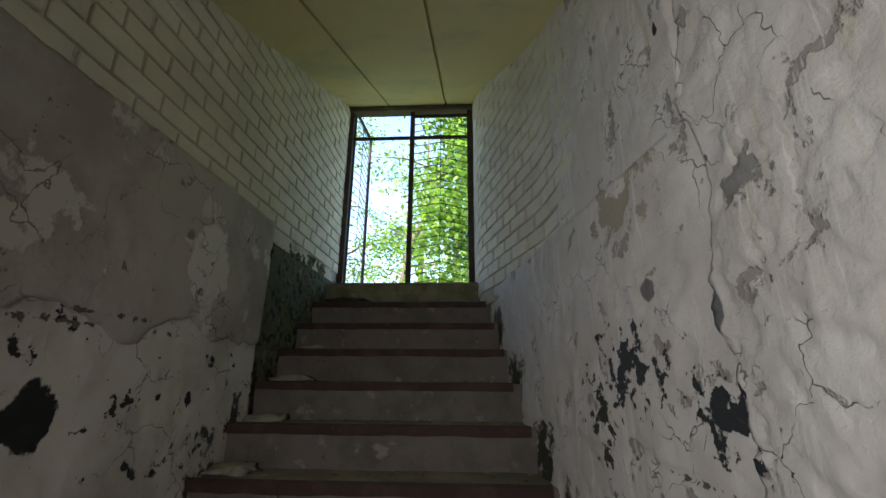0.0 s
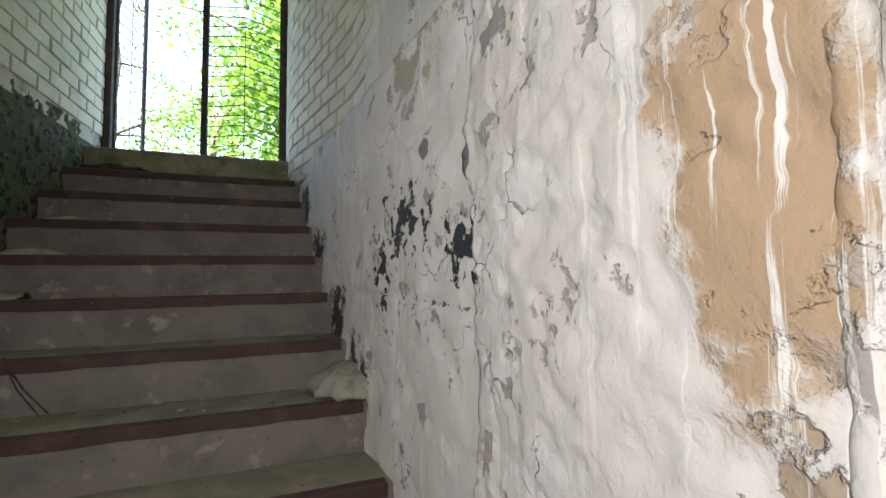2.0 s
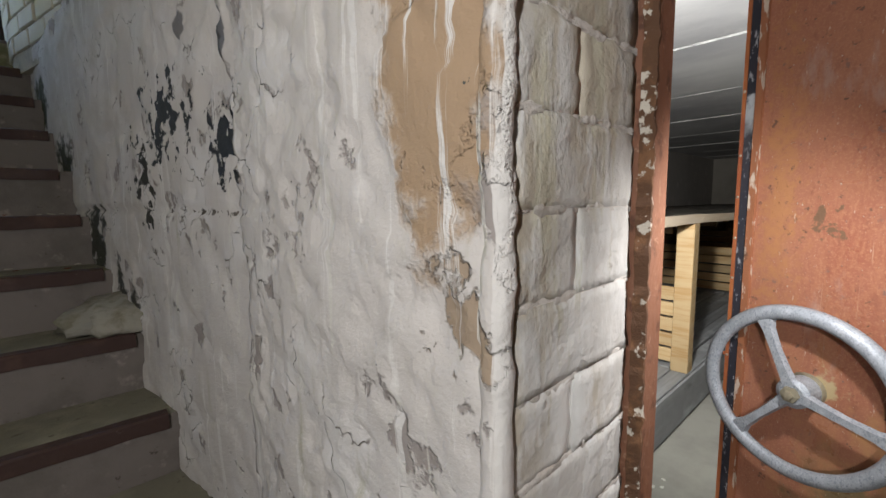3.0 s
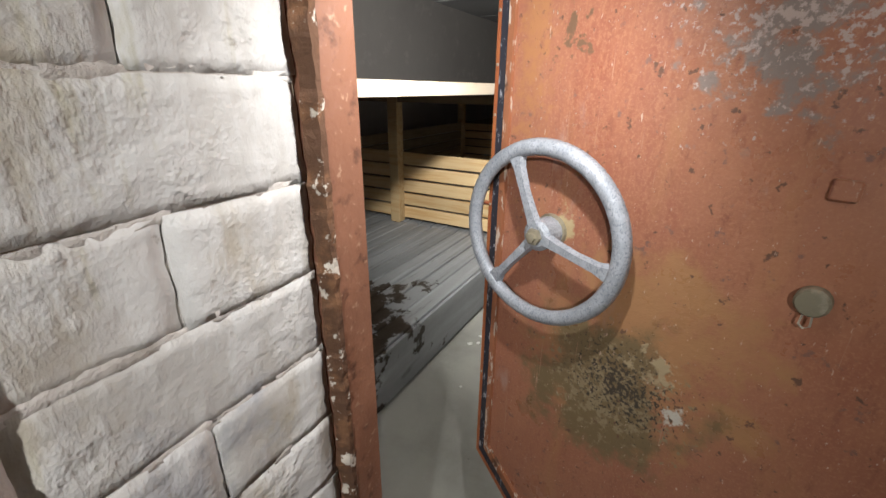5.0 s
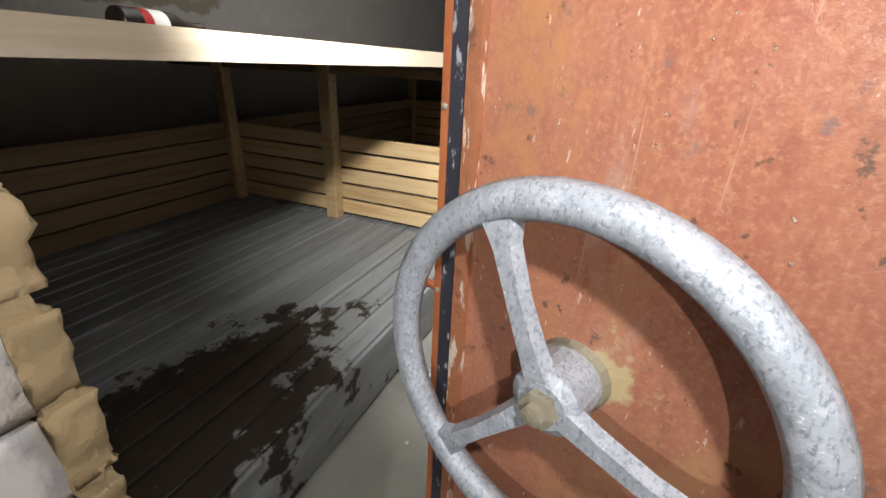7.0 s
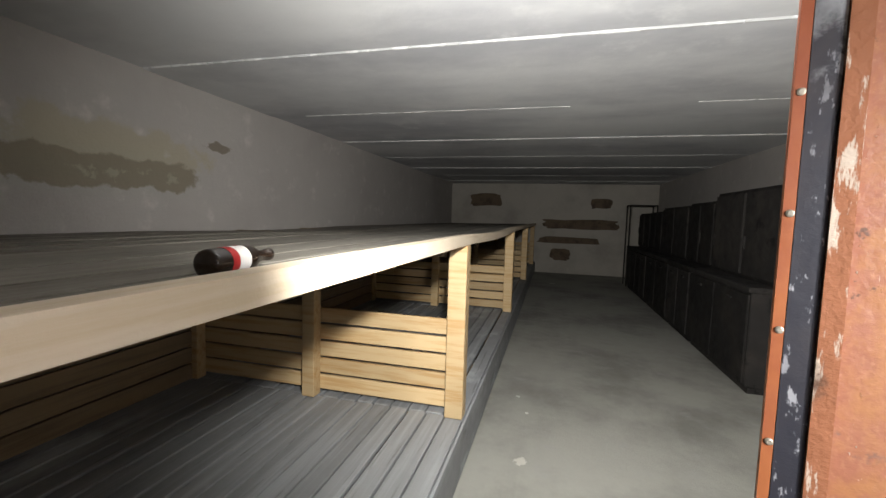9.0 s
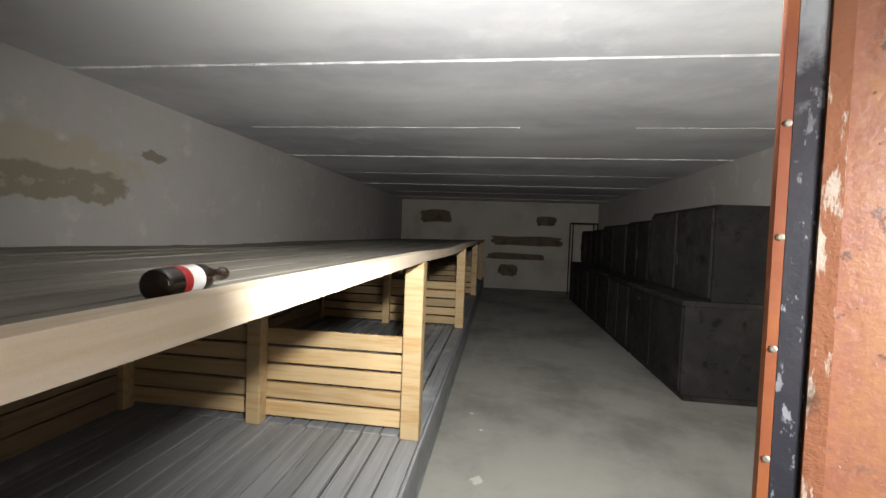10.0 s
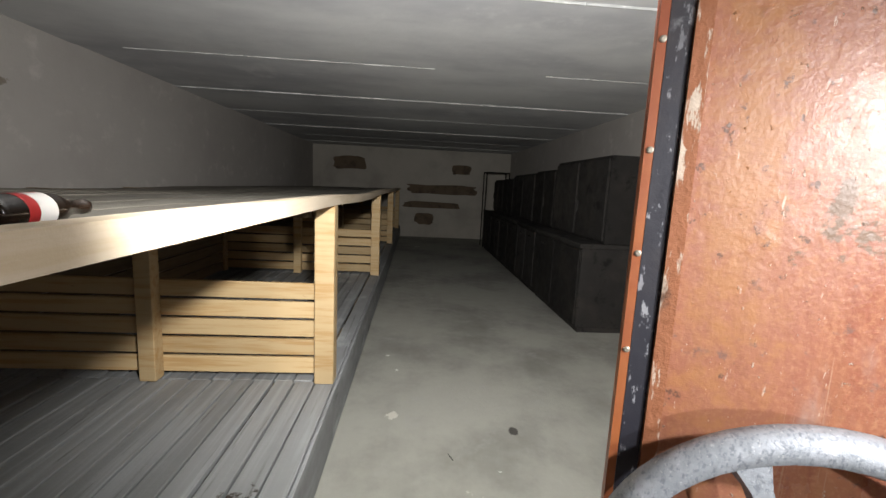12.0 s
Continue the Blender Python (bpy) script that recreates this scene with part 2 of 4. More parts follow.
M_FLOOR = surface("concrete_floor", (0.34, 0.335, 0.30), [
    ("n", (0.21, 0.205, 0.185), 1.1, 0.42, 0.68, ONE), ("n", (0.33, 0.325, 0.30), 5, 0.55, 0.75, ONE),
    ("b", (0.55, 0.53, 0.48), (4.17, 0.02, 0), (0.22, 0.10, 1), 14, 1.8, 0.1, 0.25),
    ("b", (0.06, 0.055, 0.05), (4.03, -0.64, 0), (0.045, 0.03, 1), 30, 1.0, 0.7, 1.0),
    ("b", (0.48, 0.46, 0.41), (3.55, -0.35, 0), (0.16, 0.10, 1), 16, 2.2, 0.0, 0.2),
    ("n", (0.10, 0.095, 0.085), 26, 0.735, 0.75, ONE)], 0.75, [(30, 0.003), (140, 0.001)])
M_ROOMWALL = surface("old_whitewash", (0.42, 0.395, 0.37), [
    ("n", (0.38, 0.35, 0.33), 0.9, 0.42, 0.7, ONE), ("n", (0.54, 0.51, 0.48), 4, 0.55, 0.75, ONE),
    ("b", (0.40, 0.36, 0.28), (3.9, 2.5, 1.68), (1.05, 0.5, 0.24), 4, 1.6, 0.5, 0.75),
    ("b", (0.25, 0.22, 0.165), (3.75, 2.5, 1.53), (1.25, 0.5, 0.16), 3.4, 1.5, 0.6, 0.72),
    ("b", (0.33, 0.30, 0.225), (3.9, 2.5, 1.53), (0.9, 0.5, 0.12), 9, 2.8, 0.1, 0.3),
    ("b", (0.22, 0.19, 0.15), (4.74, 2.5, 1.80), (0.22, 0.5, 0.06), 10, 1.8, 0.5, 0.65)], 0.88, [(12, 0.005), (60, 0.002)])
M_BACKWALL = surface("patched_whitewash", (0.46, 0.43, 0.38), [
    ("n", (0.36, 0.33, 0.29), 1.2, 0.42, 0.7, ONE)], 0.9, [(12, 0.006)])
M_PATCH = surface("exposed_brown_brick", (0.15, 0.11, 0.075), [("n", (0.08, 0.06, 0.045), 5, 0.45, 0.7, ONE)], 0.95, [(30, 0.01)])
M_ROOMCEIL = surface("slab_ceiling", (0.62, 0.62, 0.62), [
    ("n", (0.40, 0.40, 0.42), 0.8, 0.40, 0.70, (1, 0.5, 1)), ("n", (0.60, 0.60, 0.60), 3, 0.55, 0.75, ONE),
    ("n", (0.20, 0.19, 0.18), 2.2, 0.70, 0.80, (1.6, 0.8, 1))], 0.85, [(16, 0.003)])
M_SEAM = surface("ceiling_seam", (0.66, 0.66, 0.65), [("n", (0.42, 0.42, 0.42), 5, 0.42, 0.56, ONE)], 0.85)
M_DOOR = surface("red_lead_door_paint", (0.34, 0.14, 0.088), [
    ("n", (0.40, 0.18, 0.105), 3.2, 0.42, 0.66, (1, 1, 0.5)),
    ("n", (0.28, 0.095, 0.06), 2.1, 0.52, 0.72, (1, 1, 0.6)),
    ("n", (0.42, 0.22, 0.10), 5.0, 0.52, 0.74, (1.5, 1.5, 0.35)),
    ("n", (0.38, 0.165, 0.095), 90, 0.42, 0.74, (1, 2, 0.6)),
    ("n", (0.26, 0.10, 0.065), 36, 0.54, 0.76, (1, 2, 0.8)),
    ("n", (0.42, 0.20, 0.115), 260, 0.46, 0.72, ONE),
    ("n", (0.22, 0.12, 0.095), 45, 0.62, 0.70, ONE),
    ("b", (0.25, 0.20, 0.175), (2.17, -0.62, 1.26), (0.5, 0.20, 0.22), 26, 3.0, -0.05, 0.30),
    ("b", (0.47, 0.37, 0.33), (2.16, -0.62, 1.32), (0.5, 0.24, 0.26), 120, 3.4, -0.05, 0.25),
    ("b", (0.40, 0.21, 0.10), (2.20, -0.53, 0.82), (0.5, 0.24, 0.26), 14, 2.4, 0.3, 0.75),
    ("b", (0.19, 0.135, 0.07), (2.21, -0.49, 0.72), (0.5, 0.21, 0.20), 9, 1.9, 0.45, 0.75),
    ("b", (0.28, 0.22, 0.13), (2.21, -0.50, 0.73), (0.5, 0.19, 0.18), 70, 3.4, 0.05, 0.40),
    ("b", (0.055, 0.045, 0.034), (2.20, -0.52, 0.76), (0.5, 0.15, 0.13), 170, 3.6, 0.05, 0.35),
    ("b", (0.42, 0.33, 0.20), (2.19, -0.57, 0.80), (0.5, 0.09, 0.11), 26, 3.0, 0.0, 0.20),
    ("b", (0.56, 0.53, 0.46), (2.181, -0.60, 0.754), (0.5, 0.028, 0.032), 60, 2.6, 0.25, 0.5),
    ("b", (0.46, 0.36, 0.20), (2.250, -0.398, 0.997), (0.5, 0.034, 0.042), 40, 2.4, 0.35, 0.65),
    ("n", (0.42, 0.23, 0.15), 5.0, 0.66, 0.70, (1, 30, 0.8)),
    ("n", (0.58, 0.48, 0.40), 170, 0.67, 0.71, (1, 1, 0.7)),
    ("b", (0.40, 0.185, 0.085), (2.285, -0.31, 1.32), (0.5, 0.06, 0.45), 60, 3.0, -0.10, 0.80),
    ("b", (0.17, 0.10, 0.06), (2.262, -0.372, 1.275), (0.5, 0.05, 0.07), 45, 3.4, 0.05, 0.30),
    ("n", (0.40, 0.25, 0.20), 7.0, 0.60, 0.68, (1, 1, 0.35)),
    ("n", (0.15, 0.08, 0.055), 52, 0.63, 0.68, ONE),
    ("n", (0.52, 0.37, 0.29), 75, 0.665, 0.70, (1, 2.5, 0.6)),
    ("n", (0.06, 0.035, 0.03), 40, 0.72, 0.75, ONE)], 0.38, [(28, 0.0015), (110, 0.0008)], spec=0.5, relief=((13, 0.0008), (17, 0.0006)))
M_FRAME = surface("rusty_frame_paint", (0.22, 0.10, 0.06), [
    ("n", (0.30, 0.14, 0.085), 9, 0.45, 0.70, (1, 1, 0.5)), ("n", (0.11, 0.05, 0.032), 30, 0.54, 0.68, ONE), ("n", (0.34, 0.20, 0.13), 90, 0.58, 0.68, ONE),
    ("n", (0.50, 0.42, 0.36), 40, 0.70, 0.73, ONE)], 0.55, [(45, 0.003)])
M_RUST = surface("crusty_rust", (0.11, 0.055, 0.03), [
    ("n", (0.20, 0.10, 0.05), 18, 0.48, 0.62, ONE), ("n", (0.55, 0.50, 0.43), 34, 0.56, 0.60, ONE)], 0.9, [(60, 0.008)])
M_EDGE = surface("door_lip_paint", (0.40, 0.135, 0.05), [
    ("n", (0.30, 0.085, 0.04), 6, 0.45, 0.65, ONE), ("n", (0.55, 0.42, 0.32), 30, 0.70, 0.73, ONE)], 0.5, [(50, 0.001)])
M_BEAD = surface("chipped_weld_bead", (0.32, 0.125, 0.06), [
    ("n", (0.58, 0.48, 0.39), 95, 0.55, 0.60, (1, 1, 0.22)), ("n", (0.12, 0.06, 0.035), 14, 0.58, 0.68, ONE)], 0.7, [(60, 0.004)])
M_GASKET = surface("black_rubber_seal", (0.030, 0.031, 0.042), [
    ("b", (0.42, 0.44, 0.46), (2.30, -0.26, 1.46), (0.3, 0.3, 0.16), 30, 1.8, 0.1, 0.35),
    ("n", (0.34, 0.35, 0.38), 110, 0.57, 0.63, (1, 1, 0.4)), ("n", (0.05, 0.045, 0.05), 6, 0.5, 0.7, ONE)], 0.55, [(70, 0.001)])
M_ALU = surface("cast_aluminium", (0.34, 0.37, 0.41), [
    ("n", (0.45, 0.48, 0.53), 60, 0.40, 0.70, ONE), ("n", (0.23, 0.255, 0.29), 330, 0.48, 0.66, (1, 1, 0.6)),
    ("n", (0.60, 0.62, 0.64), 320, 0.60, 0.70, ONE)], 0.48, [(200, 0.001)], metal=0.15)
M_BRASS = surface("dull_hub_metal", (0.33, 0.30, 0.22), [("n", (0.20, 0.19, 0.14), 40, 0.5, 0.65, ONE)], 0.55, [(80, 0.001)], metal=0.4)
M_SCREW = surface("screw_metal", (0.50, 0.46, 0.38), [], 0.45, [], metal=0.6)
M_PLUG = surface("painted_plug", (0.22, 0.20, 0.14), [("n", (0.32, 0.29, 0.22), 40, 0.5, 0.65, ONE)], 0.6, [(90, 0.001)])
M_GATE = surface("dark_gate_steel", (0.045, 0.035, 0.03), [("n", (0.10, 0.06, 0.04), 14, 0.5, 0.7, ONE)], 0.7, [(50, 0.002)])
M_LINTEL = surface("weathered_lintel", (0.13, 0.11, 0.09), [("n", (0.22, 0.20, 0.17), 9, 0.5, 0.66, (0.3, 1, 1))], 0.9, [(40, 0.006)])
M_PINE = surface("fresh_pine", (0.50, 0.365, 0.20), [
    ("n", (0.42, 0.26, 0.11), 9, 0.45, 0.68, (6, 0.25, 4)), ("n", (0.20, 0.10, 0.045), 16, 0.72, 0.75, (1.5, 0.7, 1.5))], 0.65, [(50, 0.001)], vary=0.14)
M_BEAM = surface("sawn_edge_board", (0.58, 0.49, 0.38), [
    ("n", (0.52, 0.42, 0.29), 6, 0.45, 0.68, (0.3, 4, 5)), ("n", (0.30, 0.20, 0.11), 18, 0.70, 0.75, (0.6, 1, 1))], 0.7, [(60, 0.002)])
M_GREYWOOD = surface("grey_old_boards", (0.215, 0.22, 0.225), [
    ("n", (0.29, 0.30, 0.31), 5, 0.45, 0.68, (0.15, 4, 1)), ("n", (0.39, 0.405, 0.42), 2.6, 0.54, 0.68, (0.5, 1, 1)),
    ("n", (0.13, 0.13, 0.13), 7, 0.60, 0.72, (0.3, 5, 1)),
    ("b", (0.030, 0.021, 0.014), (2.55, 0.58, 0.27), (0.85, 0.42, 1), 6, 1.7, 0.60, 0.68)], 0.7, [(40, 0.002)], vary=0.12)
M_DECK = surface("dusty_deck_boards", (0.17, 0.155, 0.13), [
    ("n", (0.12, 0.105, 0.085), 3, 0.42, 0.66, (0.2, 4, 1)), ("n", (0.24, 0.215, 0.18), 4, 0.58, 0.72, (0.4, 2, 1))], 0.85, [(40, 0.002)], vary=0.12)
M_BACKSLAT = surface("brown_slats", (0.20, 0.145, 0.085), [
    ("n", (0.14, 0.10, 0.06), 6, 0.45, 0.68, (0.25, 1, 4))], 0.75, [(40, 0.002)], vary=0.12)
M_LOCKER = surface("dark_locker_paint", (0.024, 0.022, 0.021), [
    ("n", (0.040, 0.035, 0.031), 2.5, 0.45, 0.7, ONE), ("n", (0.009, 0.008, 0.008), 8, 0.55, 0.7, ONE)], 0.8, [(20, 0.001)], vary=0.3, spec=0.15)
M_GLASS = surface("brown_bottle_glass", (0.014, 0.008, 0.005), [], 0.12, [], spec=0.6)
M_LABEL = surface("bottle_label_white", (0.62, 0.60, 0.58), [], 0.6)
M_LABELRED = surface("bottle_label_red", (0.36, 0.02, 0.02), [], 0.55)
M_PAPER = surface("scrap_paper", (0.62, 0.62, 0.58), [("n", (0.45, 0.44, 0.40), 30, 0.5, 0.7, ONE)], 0.9)
M_STONE = surface("dark_mossy_stone", (0.028, 0.028, 0.022), [("n", (0.06, 0.07, 0.035), 14, 0.5, 0.68, ONE)], 0.95, [(40, 0.01)])
M_RUBBLE = surface("crumbled_plaster", (0.34, 0.32, 0.27), [("n", (0.20, 0.18, 0.13), 12, 0.45, 0.68, ONE)], 0.95, [(40, 0.01)])
M_DRYLEAF = surface("dry_leaf", (0.13, 0.05, 0.02), [], 0.8, vary=0.3)
M_GROUND = surface("forest_floor", (0.06, 0.075, 0.03), [("n", (0.10, 0.12, 0.045), 1.5, 0.45, 0.7, ONE)], 0.95, [(8, 0.05)])
M_BARK = surface("tree_bark", (0.11, 0.09, 0.065), [("n", (0.06, 0.05, 0.035), 12, 0.45, 0.65, (1, 1, 0.2))], 0.95, [(20, 0.02)])


def leaf_material():
    m, nt, b = shader("green_leaves")
    oi = nt.nodes.new("ShaderNodeNewGeometry")
    cr = nt.nodes.new("ShaderNodeValToRGB")
    cr.color_ramp.elements[0].color, cr.color_ramp.elements[1].color = (0.05, 0.12, 0.012, 1), (0.16, 0.28, 0.03, 1)
    nt.links.new(oi.outputs["Random Per Island"], cr.inputs[0])
    tr = nt.nodes.new("ShaderNodeBsdfTranslucent")
    mx = nt.nodes.new("ShaderNodeMixShader")
    mx.inputs[0].default_value = 0.6
    nt.links.new(cr.outputs[0], b.inputs["Base Color"])
    nt.links.new(cr.outputs[0], tr.inputs["Color"])
    b.inputs["Roughness"].default_value = 0.6
    nt.links.new(b.outputs[0], mx.inputs[1])
    nt.links.new(tr.outputs[0], mx.inputs[2])
    nt.links.new(mx.outputs[0], nt.nodes["Material Output"].inputs[0])
    return m


M_LEAF = leaf_material()


# ---- mesh helpers ----
def mesh_of(bm, name, material, smooth=False):
    me = bpy.data.meshes.new(name)
    bm.normal_update()
    bm.to_mesh(me)
    bm.free()
    me.materials.append(material)
    if smooth:
        for p in me.polygons:
            p.use_smooth = True
    return me


def part(name, bm, material, parent=None, label="", smooth=False):
    ob = new(name, mesh_of(bm, name, material, smooth))
    if parent:
        ob.parent = parent
    if label:
        ob["label"] = label
    return ob


def base(name, label, category, group="", kind="", at=None):
    ob = new(name)
    if at is not None:
        ob.matrix_world = at
    return tagged(ob, label, category, group, kind)


def box(x0, x1, y0, y1, z0, z1, bevel=0.0, m=None, bm=None, seg=1):
    own = bmesh.new()
    r = bmesh.ops.create_cube(own, size=1)
    for v in own.verts:
        v.co = Vector(((x0 + x1) / 2 + v.co.x * (x1 - x0), (y0 + y1) / 2 + v.co.y * (y1 - y0), (z0 + z1) / 2 + v.co.z * (z1 - z0)))
    if bevel:
        bmesh.ops.bevel(own, geom=own.edges[:], offset=bevel, segments=seg, affect="EDGES")
    if m is not None:
        own.transform(m)
    if bm is None:
        return own
    return join(bm, own)


def join(bm, other):
    me = bpy.data.meshes.new("tmp")
    other.to_mesh(me)
    other.free()
    bm.from_mesh(me)
    bpy.data.meshes.remove(me)
    return bm


def tube(points, radius, sides=10, bm=None, closed=False, radii=None):
    """A round bar along points."""
    own = bmesh.new()
    pts = [Vector(p) for p in points]
    rings = []
    n = len(pts)
    for i, p in enumerate(pts):
        a = pts[(i - 1) % n] if (closed or i) else p
        b = pts[(i + 1) % n] if (closed or i < n - 1) else p
        d = (b - a).normalized()
        up = Vector((0, 0, 1)) if abs(d.z) < 0.9 else Vector((1, 0, 0))
        u = d.cross(up).normalized()
        w = d.cross(u)
        r = radii[i] if radii else radius
        rings.append([own.verts.new(p + (u * math.cos(k * math.tau / sides) + w * math.sin(k * math.tau / sides)) * r) for k in range(sides)])
    for i in range(n if closed else n - 1):
        for k in range(sides):
            own.faces.new((rings[i][k], rings[i][(k + 1) % sides], rings[(i + 1) % n][(k + 1) % sides], rings[(i + 1) % n][k]))
    if not closed:
        own.faces.new(rings[0])
        own.faces.new(rings[-1])
    bmesh.ops.recalc_face_normals(own, faces=own.faces[:])
    return own if bm is None else join(bm, own)


def lathe(profile, sides=24, m=None):
    """Profile rows of (radius, height) turned round z."""
    own = bmesh.new()
    rings = [[own.verts.new((r * math.cos(k * math.tau / sides), r * math.sin(k * math.tau / sides), h)) for k in range(sides)] for r, h in profile]
    for a, b in zip(rings, rings[1:]):
        for k in range(sides):
            own.faces.new((a[k], a[(k + 1) % sides], b[(k + 1) % sides], b[k]))
    own.faces.new(rings[0])
    own.faces.new(rings[-1])
    bmesh.ops.recalc_face_normals(own, faces=own.faces[:])
    if m is not None:
        own.transform(m)
    return own


def rough_sheet(f, us, vs, amount, scale, thick, joint=0.0):
    """A thick wall sheet: f(u, v) gives a place and its outward normal; the front is uneven."""
    own = bmesh.new()
    front, back = [], []
    for u in us:
        fr, ba = [], []
        for v in vs:
            p, nrm = f(u, v)
            chip = noise.fractal(p * scale * 2.2 + Vector((7, 3, 1)), 0.8, 2.2, 5)
            d = noise.fractal(p * scale, 0.9, 2.1, 6) * amount - 0.007 * min(1, max(0, (chip - 0.12) / 0.10)) * (amount > 0.006)
            d -= 0.014 * max(0, 1 - abs(p.z - joint - 0.02 * noise.noise(p * 4)) / 0.014) if joint else 0
            fr.append(own.verts.new(p + nrm * d))
            ba.append(own.verts.new(p - nrm * thick))
        front.append(fr)
        back.append(ba)
    nu, nv = len(us), len(vs)
    for i in range(nu - 1):
        for j in range(nv - 1):
            own.faces.new((front[i][j], front[i + 1][j], front[i + 1][j + 1], front[i][j + 1]))
    for i in range(nu - 1):
        own.faces.new((front[i][0], back[i][0], back[i + 1][0], front[i + 1][0]))
        own.faces.new((front[i][-1], front[i + 1][-1], back[i + 1][-1], back[i][-1]))
    for j in range(nv - 1):
        own.faces.new((front[0][j], front[0][j + 1], back[0][j + 1], back[0][j]))
        own.faces.new((front[-1][j], back[-1][j], back[-1][j + 1], front[-1][j + 1]))
    for i in range(nu - 1):
        own.faces.new((back[i][0], back[i][-1], back[i + 1][-1], back[i + 1][0])) if nv > 2 else None
    bmesh.ops.recalc_face_normals(own, faces=own.faces[:])
    return own


def span(a, b, step):
    n = max(1, round((b - a) / step))
    return [a + (b - a) * i / n for i in range(n + 1)]


def bend(rows, y):
    """x at y along a bent line of (y, x) rows."""
    for (ya, xa), (yb, xb) in zip(rows, rows[1:]):
        if y <= yb:
            return xa + (xb - xa) * (max(y, ya) - ya) / (yb - ya)
    return rows[-1][1]


# ---- the setting: stairwell ----
RISE, GOING, Y0 = 0.2125, 0.2872, 0.547
RIGHT_LOW = [(-0.222, 1.615), (0.55, 1.625), (1.0, 1.57), (1.5, 1.49), (2.0, 1.41), (2.9, 1.29), (3.9, 1.17)]
RIGHT_HIGH = [(-0.222, 1.64), (1.2, 1.615), (2.0, 1.53), (3.2, 1.20), (3.9, 1.15)]
LEFT_LOW, LEFT_HIGH = -0.235, -0.265
FOOT_L, FOOT_R = 2.50, 2.20


def ceiling_height(y):
    return max(2.25, 4.50 + 0.445 * (y - 3.74))


def along_right(rows, push=0.0):
    def f(y, z):
        x = bend(rows, y)
        slope = (bend(rows, y + 0.05) - bend(rows, y - 0.05)) / 0.1
        nrm = Vector((-1, slope, 0)).normalized()
        return Vector((x, y, z)) + nrm * push, nrm
    return f


def along_left(x):
    return lambda y, z: (Vector((x, y, z)), Vector((1, 0, 0)))


def ragged_foot(x, foot):
    """A plaster band whose lower edge is broken off unevenly."""
    def f(y, z):
        near = max(0.0, 1 - (z - foot) / 0.30)
        off = 0.075 * noise.fractal(Vector((y * 3.1, 2, 5)), 0.8, 2.1, 6) + 0.02
        return Vector((x - 0.016 * near ** 3, y, z + off * near)), Vector((1, 0, 0))
    return f


def ragged_side(rows, push, side):
    """A thick plaster coat along the right wall whose far edge is broken off unevenly."""
    g = along_right(rows, push)

    def f(y, z):
        near = max(0.0, 1 - (side - y) / 0.16)
        off = 0.055 * noise.fractal(Vector((7, 1, z * 3.3)), 0.8, 2.1, 6)
        return g(y + (off - 0.015) * near, z)
    return f


floor = part("floor", box(-0.6, 12.9, -2.6, 0.62, -0.2, 0.0), M_FLOOR)
tagged(floor, "grey dusty concrete floor with pale stains", "floor", kind="structure")
floor_b = part("floor_under_bunks", box(1.9, 12.9, 0.62, 2.8, -0.2, -0.004), M_FLOOR)
tagged(floor_b, "grey concrete floor under the plank bunks", "floor", kind="structure")

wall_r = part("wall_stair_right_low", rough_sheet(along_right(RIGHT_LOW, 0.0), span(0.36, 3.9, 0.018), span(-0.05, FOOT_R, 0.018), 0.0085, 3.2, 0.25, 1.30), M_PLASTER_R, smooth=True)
tagged(wall_r, "whitewashed flaking plaster wall beside the stairs", "wall", kind="structure")
wall_rn = part("wall_stair_right_near", rough_sheet(ragged_side(RIGHT_LOW, 0.016, 0.555), span(-0.207, 0.555, 0.012), span(-0.05, 2.75, 0.012), 0.0105, 6.0, 0.03), M_PLASTER_R, smooth=True)
tagged(wall_rn, "thick lumpy whitewashed plaster with tan stains and drips", "wall", kind="structure")
wall_rh = part("wall_stair_right_high", rough_sheet(along_right(RIGHT_HIGH), span(0.56, 3.9, 0.05), span(FOOT_R - 0.1, 4.7, 0.08), 0.004, 3, 0.25), M_JOINT)
tagged(wall_rh, "mortar bed of the painted brick wall", "wall", kind="structure")
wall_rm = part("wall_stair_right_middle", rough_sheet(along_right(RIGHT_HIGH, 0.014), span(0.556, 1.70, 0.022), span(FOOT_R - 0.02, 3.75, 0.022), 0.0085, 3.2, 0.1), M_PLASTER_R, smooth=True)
tagged(wall_rm, "grey whitewashed plaster over the brick courses", "wall", kind="structure")
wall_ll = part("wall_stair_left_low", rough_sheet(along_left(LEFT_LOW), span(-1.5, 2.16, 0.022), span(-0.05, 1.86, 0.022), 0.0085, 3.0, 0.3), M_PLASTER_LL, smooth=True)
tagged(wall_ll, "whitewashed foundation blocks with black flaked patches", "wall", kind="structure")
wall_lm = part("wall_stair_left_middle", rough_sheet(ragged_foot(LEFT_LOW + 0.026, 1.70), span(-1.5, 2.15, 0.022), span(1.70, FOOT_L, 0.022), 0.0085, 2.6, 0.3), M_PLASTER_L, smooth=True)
tagged(wall_lm, "grey peeling plaster band on the foundation wall", "wall", kind="structure")
wall_lg = part("wall_stair_left_mossy", rough_sheet(along_left(LEFT_LOW - 0.03), span(2.162, 3.9, 0.025), span(0.9, FOOT_L, 0.025), 0.0085, 5.0, 0.3), M_MOSS, smooth=True)
tagged(wall_lg, "dark mossy damp plaster near the gate", "wall", kind="structure")
wall_lh = part("wall_stair_left_high", rough_sheet(along_left(LEFT_HIGH), span(-1.5, 3.9, 0.06), span(FOOT_L - 0.1, 4.7, 0.08), 0.004, 3, 0.3), M_JOINT)
